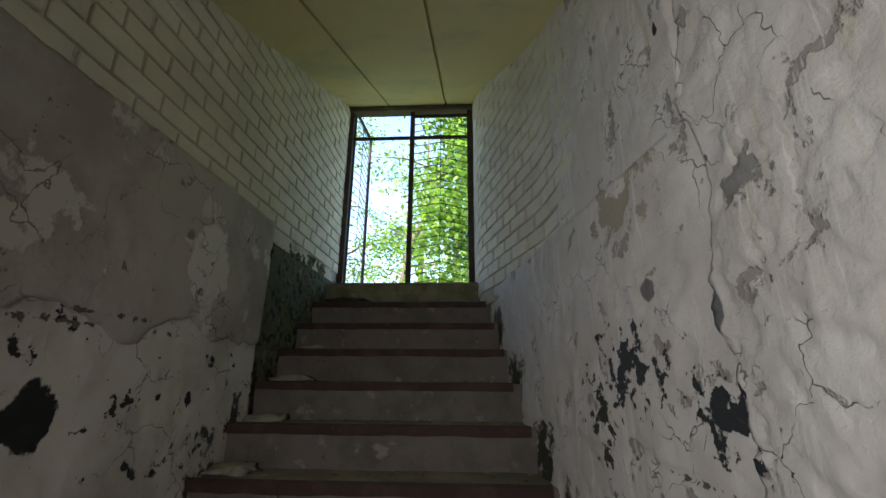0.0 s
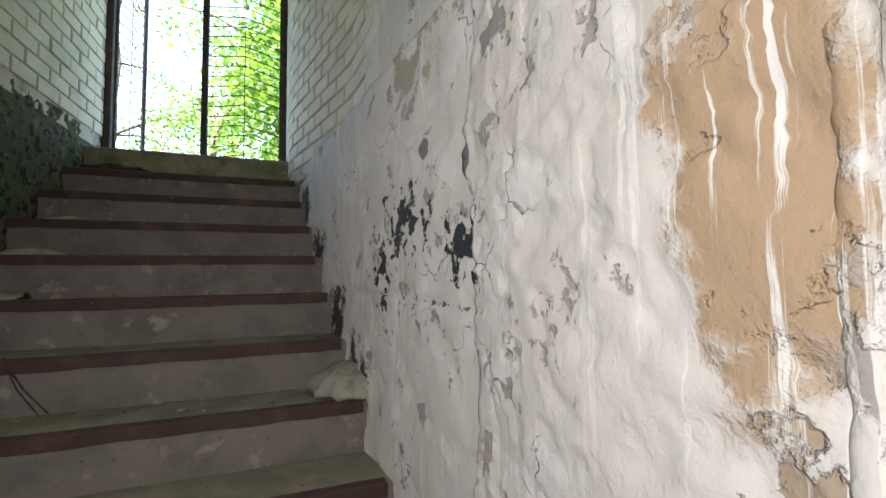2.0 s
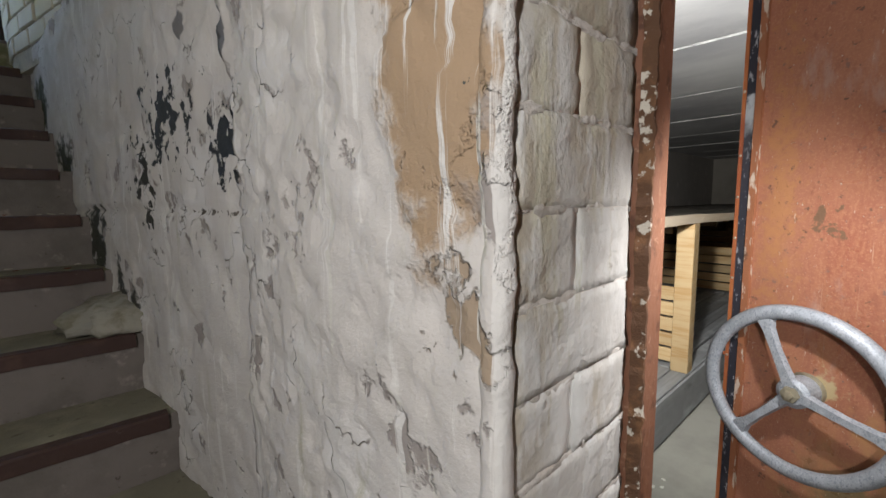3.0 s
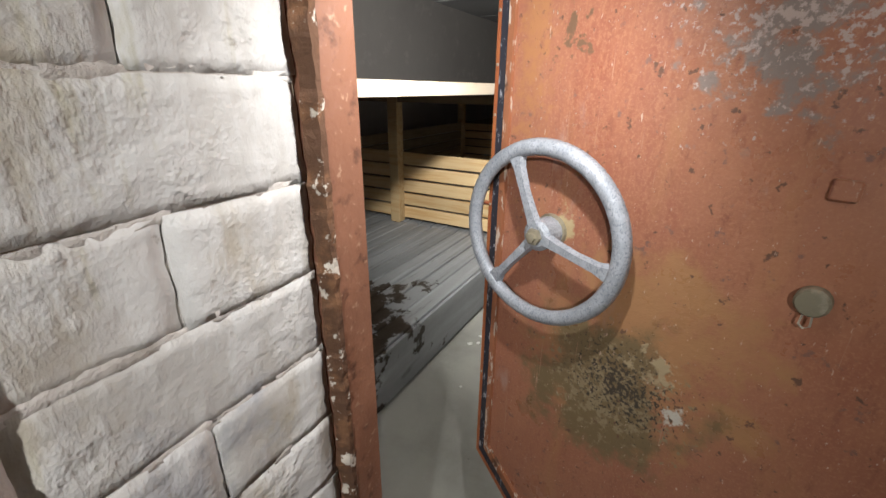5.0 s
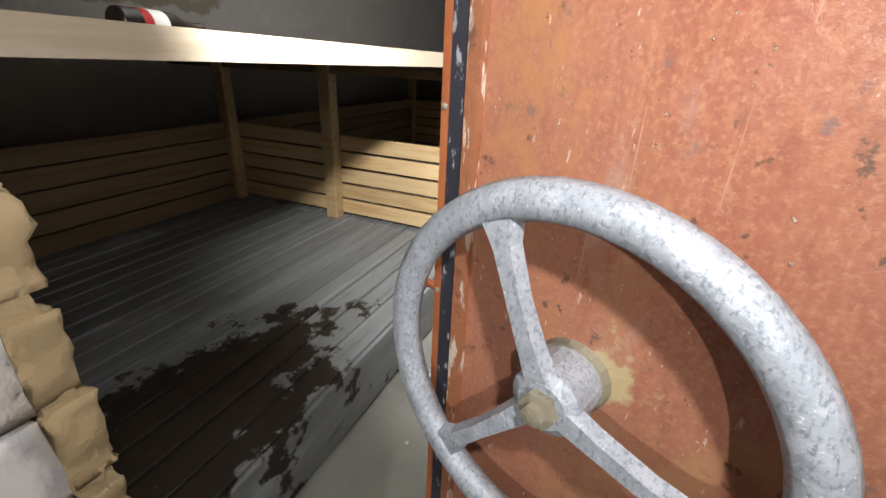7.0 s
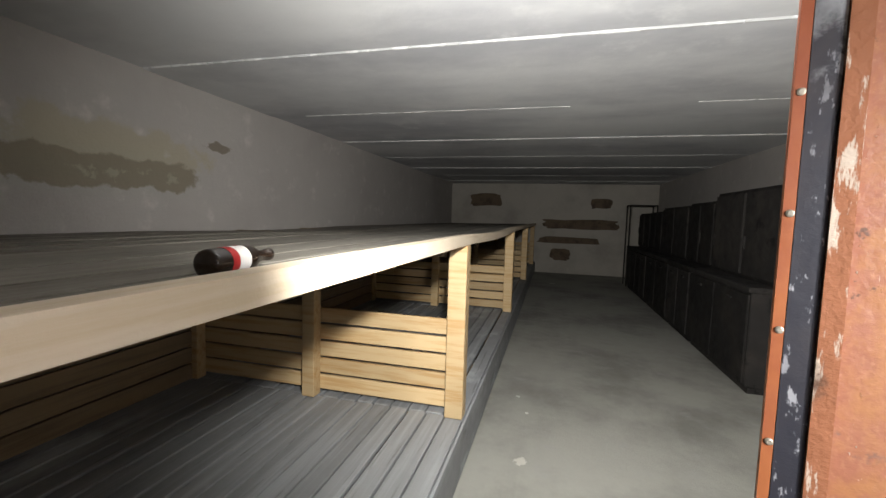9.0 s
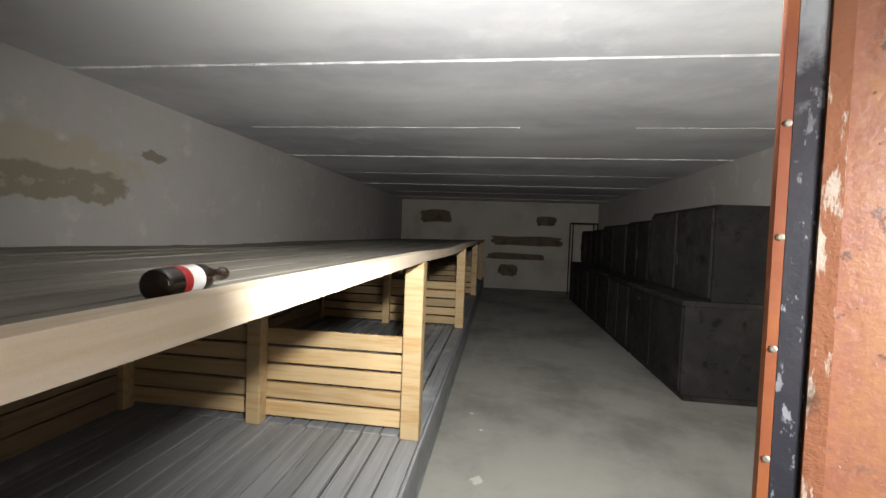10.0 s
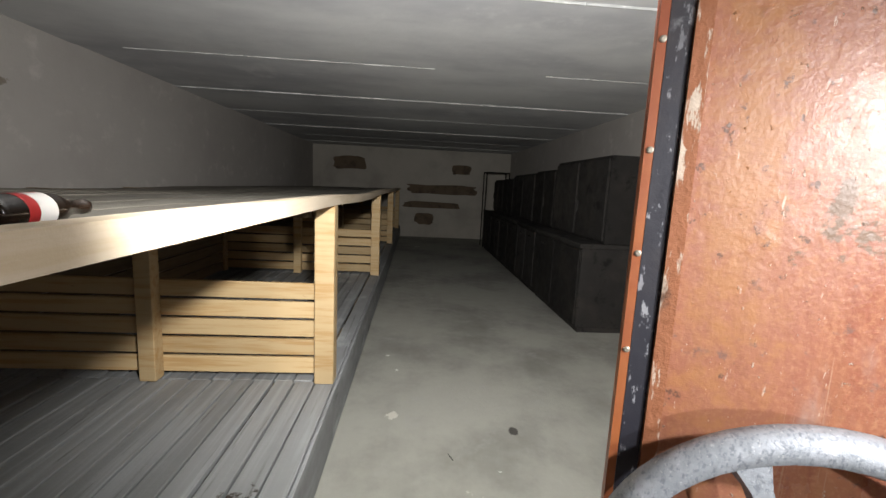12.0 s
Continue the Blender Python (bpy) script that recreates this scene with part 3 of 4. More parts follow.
tagged(wall_lh, "mortar bed of the painted brick wall", "wall", kind="structure")


def stair_ceiling():
    bm = bmesh.new()
    for x0, x1 in ((-0.6, 0.195), (0.215, 0.84), (0.86, 2.1)):
        own = bmesh.new()
        rows = []
        for y in (-1.7, -1.32, 3.95):
            z = ceiling_height(y)
            rows.append([own.verts.new((x, y, z + h)) for x, h in ((x0, 0), (x1, 0), (x1, 0.2), (x0, 0.2))])
        for a, b in zip(rows, rows[1:]):
            for k in range(4):
                own.faces.new((a[k], a[(k + 1) % 4], b[(k + 1) % 4], b[k]))
        own.faces.new(rows[0])
        own.faces.new(rows[-1])
        bmesh.ops.recalc_face_normals(own, faces=own.faces[:])
        join(bm, own)
    for x in (0.19, 0.835):
        own = box(x, x + 0.03, 0, 1, 0.03, 0.2)
        for v in own.verts:
            y = -1.7 if v.co.y < 0.5 else 3.95
            v.co = Vector((v.co.x, y, (4.50 + 0.445 * (y - 3.74)) + v.co.z))
        join(bm, own)
    return bm


ceiling_s = part("ceiling_stairs", stair_ceiling(), M_CEIL_STAIR)
tagged(ceiling_s, "sloping slab ceiling in yellowed whitewash over the stairs", "ceiling", kind="structure")

wall_v = part("wall_south", box(-0.6, 2.13, -1.75, -1.45, 0, 2.6), M_ROOMWALL)
tagged(wall_v, "whitewashed wall at the foot of the stairs", "wall", kind="structure")
wall_d = part("wall_door_south", box(1.955, 2.13, -2.45, -1.09, 0, 2.3), M_ROOMWALL)
tagged(wall_d, "whitewashed wall beside the steel door", "wall", kind="structure")
wall_dt = part("wall_door_top", box(1.93, 2.17, -1.09, 0.05, 1.98, 2.6), M_ROOMWALL)
tagged(wall_dt, "whitewashed wall above the steel door", "wall", kind="structure")
pier = part("wall_pier", box(1.62, 1.89, -0.206, 0.45, 0, 2.6), M_LIMEJOINT)
tagged(pier, "lime mortar core of the block pier beside the doorway", "wall", kind="structure")
pier_b = part("wall_pier_back", box(1.89, 2.095, 0.030, 0.45, 0, 1.12), M_LIMEJOINT)
tagged(pier_b, "mortar core of the inner door reveal", "wall", kind="structure")

stairs = base("stairs", "worn concrete stairs with brown painted nosings, dusty and littered", "stairs", kind="structure")
for k in range(11):
    y, z = Y0 + GOING * k, RISE * (k + 1)
    xl, xr = -0.30, bend(RIGHT_LOW, y) + 0.05
    bm = bmesh.new()
    us, ds = span(xl, xr, 0.06), (0.0, 0.1, 0.2, GOING + 0.04)
    grid = [[bm.verts.new((u, y + d, z - 0.004 + 0.006 * noise.noise(Vector((u * 3, y + d * 4, z))))) for d in ds] for u in us]
    low = [bm.verts.new((u, y + 0.01, z - RISE - 0.01)) for u in us]
    for i in range(len(us) - 1):
        for j in range(3):
            bm.faces.new((grid[i][j], grid[i + 1][j], grid[i + 1][j + 1], grid[i][j + 1]))
        bm.faces.new((low[i], low[i + 1], grid[i + 1][0], grid[i][0]))
    step = part("step", bm, M_STEP, stairs)
    step.data.materials.append(M_TREAD)
    for p in step.data.polygons:
        p.material_index = 1 if abs(p.normal.z) > 0.7 else 0
    if k == 10:
        step.data.materials[0] = M_SILL
        break
    lx, n = xl + 0.02, []
    bm = bmesh.new()
    cut = xr - random.uniform(0.06, 0.10)
    for u in span(lx, cut, 0.05):
        w = 0.006 * noise.noise(Vector((u * 9, k * 3.1, 0)))
        n.append([bm.verts.new(c) for c in ((u, y - 0.014, z - 0.047 + w), (u, y - 0.016 + w / 2, z - 0.002), (u, y - 0.008, z + 0.004), (u, y + 0.028 + w, z + 0.005), (u, y + 0.028 + w, z - 0.03), (u, y + 0.004, z - 0.047 + w))])
    for a, b in zip(n, n[1:]):
        for q in range(6):
            bm.faces.new((a[q], a[(q + 1) % 6], b[(q + 1) % 6], b[q]))
    bm.faces.new(n[0])
    bm.faces.new(n[-1])
    bmesh.ops.recalc_face_normals(bm, faces=bm.faces[:])
    part("nosing", bm, M_NOSING, step, "brown chipped step nosing")
sill = part("gate_sill", box(-0.32, 1.30, Y0 + GOING * 10 + 0.01, 3.98, 2.0, 2.36, 0.012), M_STEP)
tagged(sill, "grey concrete sill under the gate", "sill", kind="structure")

# ---- the gate ----
def gate():
    g = base("gate", "rusty steel gate with chevron bars, one leaf swung open", "gate")
    part("post", box(-0.265, -0.205, 3.70, 3.76, 2.36, 4.50, 0.004), M_GATE, g)
    part("post", box(1.085, 1.15, 3.70, 3.76, 2.36, 4.46, 0.004), M_GATE, g)
    part("lintel", box(-0.30, 1.18, 3.66, 3.80, 4.41, 4.56, 0.012), M_LINTEL, g, "weathered board lintel")
    part("mullion", box(0.445, 0.495, 3.70, 3.75, 2.36, 4.41, 0.004), M_GATE, g)
    part("transom", box(-0.20, 1.085, 3.71, 3.74, 4.065, 4.10, 0.004), M_GATE, g)

    def chevrons(parent, m, w, z0, z1):
        bm = tube([m @ Vector((w / 2, 0, z0)), m @ Vector((w / 2, 0, z1))], 0.004, 6)
        part("spine", bm, M_GATE, parent)
        z = z0 + 0.03
        while z < z1 - 0.05:
            part("bar", tube([m @ Vector((0, 0, z)), m @ Vector((w / 2, 0, z + 0.05)), m @ Vector((w, 0, z - 0.03))], 0.0048, 6), M_GATE, parent)
            z += 0.092
    fixed = part("panel", box(0.495, 1.085, 3.715, 3.735, 4.34, 4.38, 0.004), M_GATE, g)
    chevrons(fixed, pose(0.495, 3.725, 0), 0.59, 2.38, 4.36)
    leaf = pose(-0.205, 3.77, 0, 0, 0, 87)
    fr = part("leaf", tube([leaf @ Vector(p) for p in ((0.0, 0, 2.40), (0.62, 0, 2.40), (0.62, 0, 4.48), (0, 0, 4.48))], 0.02, 8, closed=True), M_GATE, g)
    chevrons(fr, leaf @ pose(0.02, 0, 0), 0.58, 2.42, 4.46)


gate()

# ---- doorway ----
frame_d = base("door_frame", "angle iron door frame in chipped red lead paint", "door frame", kind="structure")
part("post", box(1.893, 1.957, -0.232, -0.200, 0, 1.98, 0.004), M_FRAME, frame_d)
part("post", box(1.94, 2.0, -1.09, -1.06, 0, 1.98, 0.004), M_FRAME, frame_d)
part("head", box(1.893, 1.957, -1.06, -0.2, 1.93, 1.98, 0.004), M_FRAME, frame_d)
bm = bmesh.new()
rows = []
for z in span(0.0, 1.97, 0.006):
    w = 0.004 + 0.006 * noise.fractal(Vector((3, 1, z * 22)), 0.7, 2, 4)
    o = 0.004 * noise.noise(Vector((9, 2, z * 60)))
    rows.append([bm.verts.new(p) for p in ((1.889 - w, -0.219 - o * 0.5, z), (1.893 - w / 2, -0.236 - o, z), (1.899 + w * 0.3, -0.2345 - o, z), (1.901 + w * 0.4, -0.2325, z))])
for a, b in zip(rows, rows[1:]):
    for q in range(3):
        bm.faces.new((a[q], a[q + 1], b[q + 1], b[q]))
bmesh.ops.recalc_face_normals(bm, faces=bm.faces[:])
part("rust_line", bm, M_RUST, frame_d, "crumbling rust along the frame")

TH = radians(19)
EDGE = Vector((2.305, -0.240, 0))
DOOR = Matrix.Translation(EDGE) @ Matrix(((-math.sin(TH), -math.cos(TH), 0, 0), (-math.cos(TH), math.sin(TH), 0, 0), (0, 0, 1, 0), (0, 0, 0, 1)))
# in the door's own frame: x from its free edge to the hinge, y out of its face towards the stairs, z up
D_W, D_BOT, D_TOP = 0.82, 0.27, 1.90


def outline(inset, r, y):
    a, b, c, d = inset, D_W - inset, D_BOT + inset, D_TOP - inset
    pts = [(a, c + r), (a + r * 1.2, c), (b - r, c), (b, c + r), (b, d - r), (b - r, d), (a + r, d), (a, d - r)]
    return [Vector((x, y, z)) for x, z in pts]


def plate(inset, r, y0, y1, bevel=0.003):
    own = bmesh.new()
    lo = [own.verts.new(p) for p in outline(inset, r, y0)]
    hi = [own.verts.new(p) for p in outline(inset, r, y1)]
    own.faces.new(lo)
    own.faces.new(hi)
    for i in range(8):
        own.faces.new((lo[i], lo[(i + 1) % 8], hi[(i + 1) % 8], hi[i]))
    bmesh.ops.recalc_face_normals(own, faces=own.faces[:])
    bmesh.ops.bevel(own, geom=own.edges[:], offset=bevel, segments=1, affect="EDGES")
    return own


def ring(in0, in1, y0, y1, r):
    own = bmesh.new()
    rows = [outline(in0, r, y0), outline(in0, r, y1), outline(in1, r, y1), outline(in1, r, y0)]
    vs = [[own.verts.new(p) for p in row] for row in rows]
    for a in range(4):
        for i in range(8):
            own.faces.new((vs[a][i], vs[a][(i + 1) % 8], vs[(a + 1) % 4][(i + 1) % 8], vs[(a + 1) % 4][i]))
    bmesh.ops.recalc_face_normals(own, faces=own.faces[:])
    return own


HUB = (0.138, 0.981)


def steel_door():
    d = base("steel_door", "ajar steel bunker door in worn red lead paint, stained and scratched", "door", at=DOOR)
    part("leaf", plate(0.012, 0.12, -0.035, -0.002), M_DOOR, d)
    part("lip", ring(0.0, 0.0066, -0.010, 0.004, 0.12), M_EDGE, d, "bright orange door lip")
    part("seal", ring(0.0072, 0.0235, -0.005, 0.003, 0.12), M_GASKET, d, "black rubber seal with white smears")
    part("bead", ring(0.0242, 0.036, -0.005, 0.006, 0.12), M_BEAD, d, "chipped weld bead")
    for z in (0.62, 0.86, 1.00, 1.16, 1.24, 1.32, 1.40, 1.52, 1.75):
        part("screw", lathe([(0.0026, 0), (0.0026, 0.0010), (0.0015, 0.0016)], 10, pose(0.0040, 0.004, z, -90)), M_SCREW, d, "small steel screw")
    part("plug", lathe([(0.0165, 0), (0.0165, 0.012), (0.014, 0.016), (0.005, 0.0165)], 20, pose(0.480, 0, 0.990, -90)), M_PLUG, d, "round khaki plug")
    part("plug_wire", tube([(0.476, 0.010, 0.975), (0.475, 0.013, 0.963), (0.480, 0.013, 0.959), (0.485, 0.013, 0.963), (0.484, 0.010, 0.975)], 0.0013, 6), M_SCREW, d)
    part("bracket", box(0.462, 0.486, -0.002, 0.006, 1.100, 1.122, 0.002), M_DOOR, d, "welded bracket stub")
    part("pin", tube([(-0.012, 0.0, 1.0), (0.004, 0.0, 1.0)], 0.004, 8), M_EDGE, d)
    w = part("hand_wheel", lathe([(0.022, -0.036), (0.026, -0.03), (0.026, 0.004), (0.018, 0.010)], 20, pose(HUB[0], 0.034, HUB[1], -90)), M_ALU, d, "cast aluminium hand wheel with three spokes")
    R = 0.140
    sec, n = [(-0.013, 0.002), (-0.008, 0.011), (0.004, 0.013), (0.012, 0.006), (0.014, -0.003), (0.006, -0.010), (-0.008, -0.009)], 56
    bm = bmesh.new()
    rows = []
    for i in range(n):
        a = i * math.tau / n
        rows.append([bm.verts.new((HUB[0] + (R + u) * math.cos(a), 0.036 + v, HUB[1] + (R + u) * math.sin(a))) for u, v in sec])
    for i in range(n):
        for q in range(len(sec)):
            bm.faces.new((rows[i][q], rows[i][(q + 1) % len(sec)], rows[(i + 1) % n][(q + 1) % len(sec)], rows[(i + 1) % n][q]))
    bmesh.ops.recalc_face_normals(bm, faces=bm.faces[:])
    part("rim", bm, M_ALU, w, smooth=True)
    for ang in (113, 231, 349):
        a = radians(ang)
        c, s = math.cos(a), math.sin(a)
        bm = bmesh.new()
        prev = None
        for t, wd in ((0.016, 0.012), (0.04, 0.0095), (0.075, 0.008), (0.112, 0.0095), (0.130, 0.016)):
            o = 0.036 + 0.005 * math.sin(t * 20)
            q = [bm.verts.new((HUB[0] + c * t - s * k * wd, o + h, HUB[1] + s * t + c * k * wd)) for k, h in ((-1, -0.005), (1, -0.005), (0.7, 0.006), (-0.7, 0.006))]
            if prev:
                for i in range(4):
                    bm.faces.new((prev[i], prev[(i + 1) % 4], q[(i + 1) % 4], q[i]))
            prev = q
        bmesh.ops.recalc_face_normals(bm, faces=bm.faces[:])
        part("spoke", bm, M_ALU, w)
    part("nut", lathe([(0.014, 0), (0.014, 0.009), (0.008, 0.010), (0.008, 0.015), (0.003, 0.016)], 6, pose(HUB[0], 0.042, HUB[1], -90)), M_BRASS, w, "dull brass coloured nut")
    part("rosette", lathe([(0.030, 0), (0.028, 0.006), (0.016, 0.010)], 18, pose(HUB[0], -0.002, HUB[1], -90)), M_BRASS, d)
    return d


steel_door()

# ---- shelter room ----
wall_n = part("wall_north", box(1.9, 12.9, 2.5, 2.8, 0, 2.5), M_ROOMWALL)
tagged(wall_n, "old whitewashed wall with brown damp stains", "wall", kind="structure")
wall_w = part("wall_west", box(1.9, 2.16, 0.45, 2.8, 0, 2.5), M_ROOMWALL)
tagged(wall_w, "whitewashed wall beside the doorway", "wall", kind="structure")
wall_so = part("wall_room_south", box(1.955, 12.9, -2.7, -2.45, 0, 2.5), M_ROOMWALL)
tagged(wall_so, "old whitewashed wall behind the lockers", "wall", kind="structure")
wall_e = part("wall_east", box(12.65, 12.9, -2.7, 2.8, 0, 2.5), M_BACKWALL)
tagged(wall_e, "whitewashed end wall with exposed brick patches", "wall", kind="structure")
for y0, y1, z0, z1 in ((-1.62, 0.16, 1.10, 1.34), (-1.15, 0.26, 0.74, 0.90), (-1.45, -0.95, 1.62, 1.86), (-0.55, -0.05, 0.32, 0.62), (1.15, 2.0, 1.62, 1.95)):
    bm = bmesh.new()
    pts = []
    for i in range(28):
        a = i * math.tau / 28
        r = 1 + 0.25 * noise.noise(Vector((math.cos(a) * 2, math.sin(a) * 2, y0 * 3)))
        cx, cz = abs(math.cos(a)) ** 0.5 * math.copysign(1, math.cos(a)), abs(math.sin(a)) ** 0.5 * math.copysign(1, math.sin(a))
        pts.append((12.646, (y0 + y1) / 2 + cx * r * (y1 - y0) / 2, (z0 + z1) / 2 + cz * r * (z1 - z0) / 2))
    bm.faces.new([bm.verts.new(p) for p in pts])
    ex = bmesh.ops.extrude_face_region(bm, geom=bm.faces[:])
    for v in [g for g in ex["geom"] if isinstance(g, bmesh.types.BMVert)]:
        v.co.x += 0.012
    bmesh.ops.recalc_face_normals(bm, faces=bm.faces[:])
    part("plaster_loss", bm, M_PATCH, wall_e, "patch of exposed brown brick")


def room_ceiling():
    bm = bmesh.new()
    xs = [1.9, 2.80, 4.12, 5.42, 6.73, 8.02, 9.36, 10.62, 11.85, 12.9]
    for i, (a, b) in enumerate(zip(xs, xs[1:])):
        join(bm, box(a + 0.003, b - 0.003, -2.7, 2.8, 2.20 + 0.006 * (i % 2), 2.4, 0.006))
    return bm, xs


bm, SEAMS = room_ceiling()
ceiling_r = part("ceiling_room", bm, M_ROOMCEIL)
tagged(ceiling_r, "low concrete slab ceiling in sooty whitewash with white joints", "ceiling", kind="structure")
bm = bmesh.new()
for x in SEAMS[1:-1]:
    y = -2.4
    while y < 2.4:
        ln = random.uniform(0.3, 0.9)
        if random.random() < 0.86:
            join(bm, box(x - 0.005, x + 0.006 + random.uniform(-0.003, 0.003), y, min(y + ln, 2.45), 2.196, 2.215))
        y += ln + random.uniform(0, 0.05)
seams = part("ceiling_joints", bm, M_SEAM)
tagged(seams, "thin white mortar lines between ceiling slabs", "joints", kind="structure")

# bunks
FENCES = (4.03, 6.62, 9.25, 11.9)
FRONT = 0.315
platform = base("bunk_platform", "low plank sleeping platform of grey worn boards, partly wet", "platform")
bm = box(2.2, 12.6, FRONT - 0.018, FRONT - 0.002, 0.02, 0.262, 0.003)
part("fascia", bm, M_GREYWOOD, platform)
xs = [2.2] + [f for f in FENCES] + [12.6]
for a, b in zip(xs, xs[1:]):
    y = FRONT
    while y < 2.44:
        w = 0.092 + random.uniform(-0.006, 0.006)
        part("plank", box(a + 0.004, b - 0.004, y, y + w, 0.245, 0.270 + random.uniform(-0.002, 0.003), 0.003), M_GREYWOOD, platform)
        y += w + random.uniform(0.007, 0.020)
for x in span(2.3, 12.5, 0.85):
    part("joist", box(x, x + 0.05, FRONT + 0.002, 2.45, 0.0, 0.243), M_BACKSLAT, platform)


def bed_divider():
    f = base("bunk_divider", "pine slat divider between bunk bays, posts carrying the upper deck", "divider", "bunk dividers")
    part("post", box(-0.04, 0.05, 0.0, 0.095, 0.272, 1.173, 0.004), M_PINE, f)
    part("post", box(-0.04, 0.03, 0.855, 0.935, 0.272, 1.173, 0.004), M_PINE, f)
    part("post", box(-0.04, 0.03, 1.66, 1.74, 0.272, 1.145, 0.004), M_PINE, f)
    for i in range(5):
        z = 0.296 + i * 0.0985
        part("slat", box(0.031, 0.053, 0.098, 1.70, z, z + 0.084, 0.003), M_PINE, f)
    return f


div = bed_divider()
div.matrix_world = pose(FENCES[0], FRONT, 0)
for x in FENCES[1:]:
    copy_thing(div, pose(x, FRONT, 0))

back_slats = base("bunk_back_boards", "brown board backing along the wall side of the lower bunks", "panelling")
for a, b in zip(xs, xs[1:]):
    for i in range(5):
        z = 0.285 + i * 0.102
        part("slat", box(a + 0.06, b - 0.06, 1.99, 2.012, z, z + 0.093, 0.003), M_BACKSLAT, back_slats)
    part("batten", box(a + 0.10, a + 0.15, 2.012, 2.05, 0.272, 0.80), M_BACKSLAT, back_slats)

deck = base("upper_deck", "upper bunk deck of dusty boards behind a pale sawn edge board", "deck")


def deck_drop(y):
    return -0.020 * (y - FRONT)


def sag(x):
    return -0.018 * math.sin(min(1, max(0, (x - 4.1) / 2.5)) * math.pi)


def sagging(x0, x1, y0, y1, z0, z1):
    own = bmesh.new()
    rows = [[own.verts.new((x, y, z + sag(x) + deck_drop(y))) for y, z in ((y0, z0), (y1, z0), (y1, z1), (y0, z1))] for x in span(x0, x1, 0.3)]
    for a, b in zip(rows, rows[1:]):
        for q in range(4):
            own.faces.new((a[q], a[(q + 1) % 4], b[(q + 1) % 4], b[q]))
    own.faces.new(rows[0])
    own.faces.new(rows[-1])
    bmesh.ops.recalc_face_normals(own, faces=own.faces[:])
    return own


for a, b in ((2.18, 4.12), (4.123, 6.70), (6.703, 9.34), (9.343, 12.6)):
    part("edge_board", sagging(a, b, FRONT, FRONT + 0.050, 1.174, 1.224), M_BEAM, deck, "pale sawn edge board")
for a, b in ((2.18, 5.3), (5.303, 9.0), (9.003, 12.6)):
    y = FRONT + 0.054
    while y < 2.40:
        w = 0.118 + random.uniform(-0.012, 0.012)
        part("plank", sagging(a, b, y, y + w, 1.176, 1.207 + random.uniform(-0.004, 0.002)), M_DECK, deck)
        y += w + random.uniform(0.003, 0.008)
for x in (4.02, 4.9, 5.8, 6.6, 7.9, 9.25, 10.6, 11.9):
    part("joist", box(x - 0.02, x + 0.025, FRONT + 0.12, 2.46, 1.109, 1.154), M_BACKSLAT, deck)


def bottle():
    at = pose(2.478, 0.415, 1.2290, 90, 0, 98) @ Matrix.Scale(0.82, 4)
    b = base("bottle", "brown glass bottle with red and white label on the deck", "bottle", at=at)
    part("glass", lathe([(0.022, 0), (0.027, 0.004), (0.028, 0.012), (0.028, 0.120), (0.026, 0.136), (0.017, 0.160), (0.013, 0.180), (0.012, 0.206), (0.0138, 0.208), (0.0138, 0.220), (0.011, 0.222)], 28), M_GLASS, b, smooth=True)
    part("label", lathe([(0.0284, 0.066), (0.0286, 0.067), (0.0286, 0.104), (0.0284, 0.105)], 28), M_LABEL, b, "white paper label", smooth=True)
    part("label_band", lathe([(0.0284, 0.044), (0.0286, 0.045), (0.0286, 0.0655), (0.0284, 0.066)], 28), M_LABELRED, b, "red paper label", smooth=True)
    for i, a in enumerate((0.5, 0.85, 1.2, 1.55)):
        bm = bmesh.new()
        for q in range(3):
            t0 = a + q * 0.08
            bm.faces.new([bm.verts.new((0.0290 * math.cos(t), 0.0290 * math.sin(t), h)) for t, h in ((t0, 0.078), (t0 + 0.05, 0.078), (t0 + 0.05, 0.093), (t0, 0.093))])
        part("label_print", bm, M_LABELRED, b)
    return b


bottle()


def locker(w, h, label):
    k = base("locker", label, "locker", "lockers along the wall")
    part("lower_body", box(0, w, -0.72, -0.02, 0.05, 0.80, 0.006), M_LOCKER, k)
    part("upper_body", box(0.01, w - 0.01, -0.70, -0.22, 0.84, h, 0.006), M_LOCKER, k)
    part("shelf_edge", box(-0.004, w + 0.004, -0.72, 0.004, 0.80, 0.84, 0.004), M_LOCKER, k)
    part("plinth", box(0.02, w - 0.02, -0.70, -0.05, 0, 0.05), M_LOCKER, k)
    for i in range(2):
        x0, x1 = 0.015 + i * (w / 2), (i + 1) * w / 2 - 0.012
        d = part("door", box(x0, x1, -0.02, 0.0, 0.08, 0.78, 0.004), M_LOCKER, k)
        part("handle", box((x0 + x1) / 2 - 0.05, (x0 + x1) / 2 + 0.05, 0.0, 0.018, 0.70, 0.72, 0.003), M_LOCKER, d)
        d = part("door", box(x0 + 0.01, x1 - 0.01, -0.22, -0.198, 0.87, h - 0.03, 0.004), M_LOCKER, k)
        part("handle", box(x1 - 0.06, x1 - 0.045, -0.198, -0.18, 1.1, 1.22, 0.003), M_LOCKER, d)
    return k


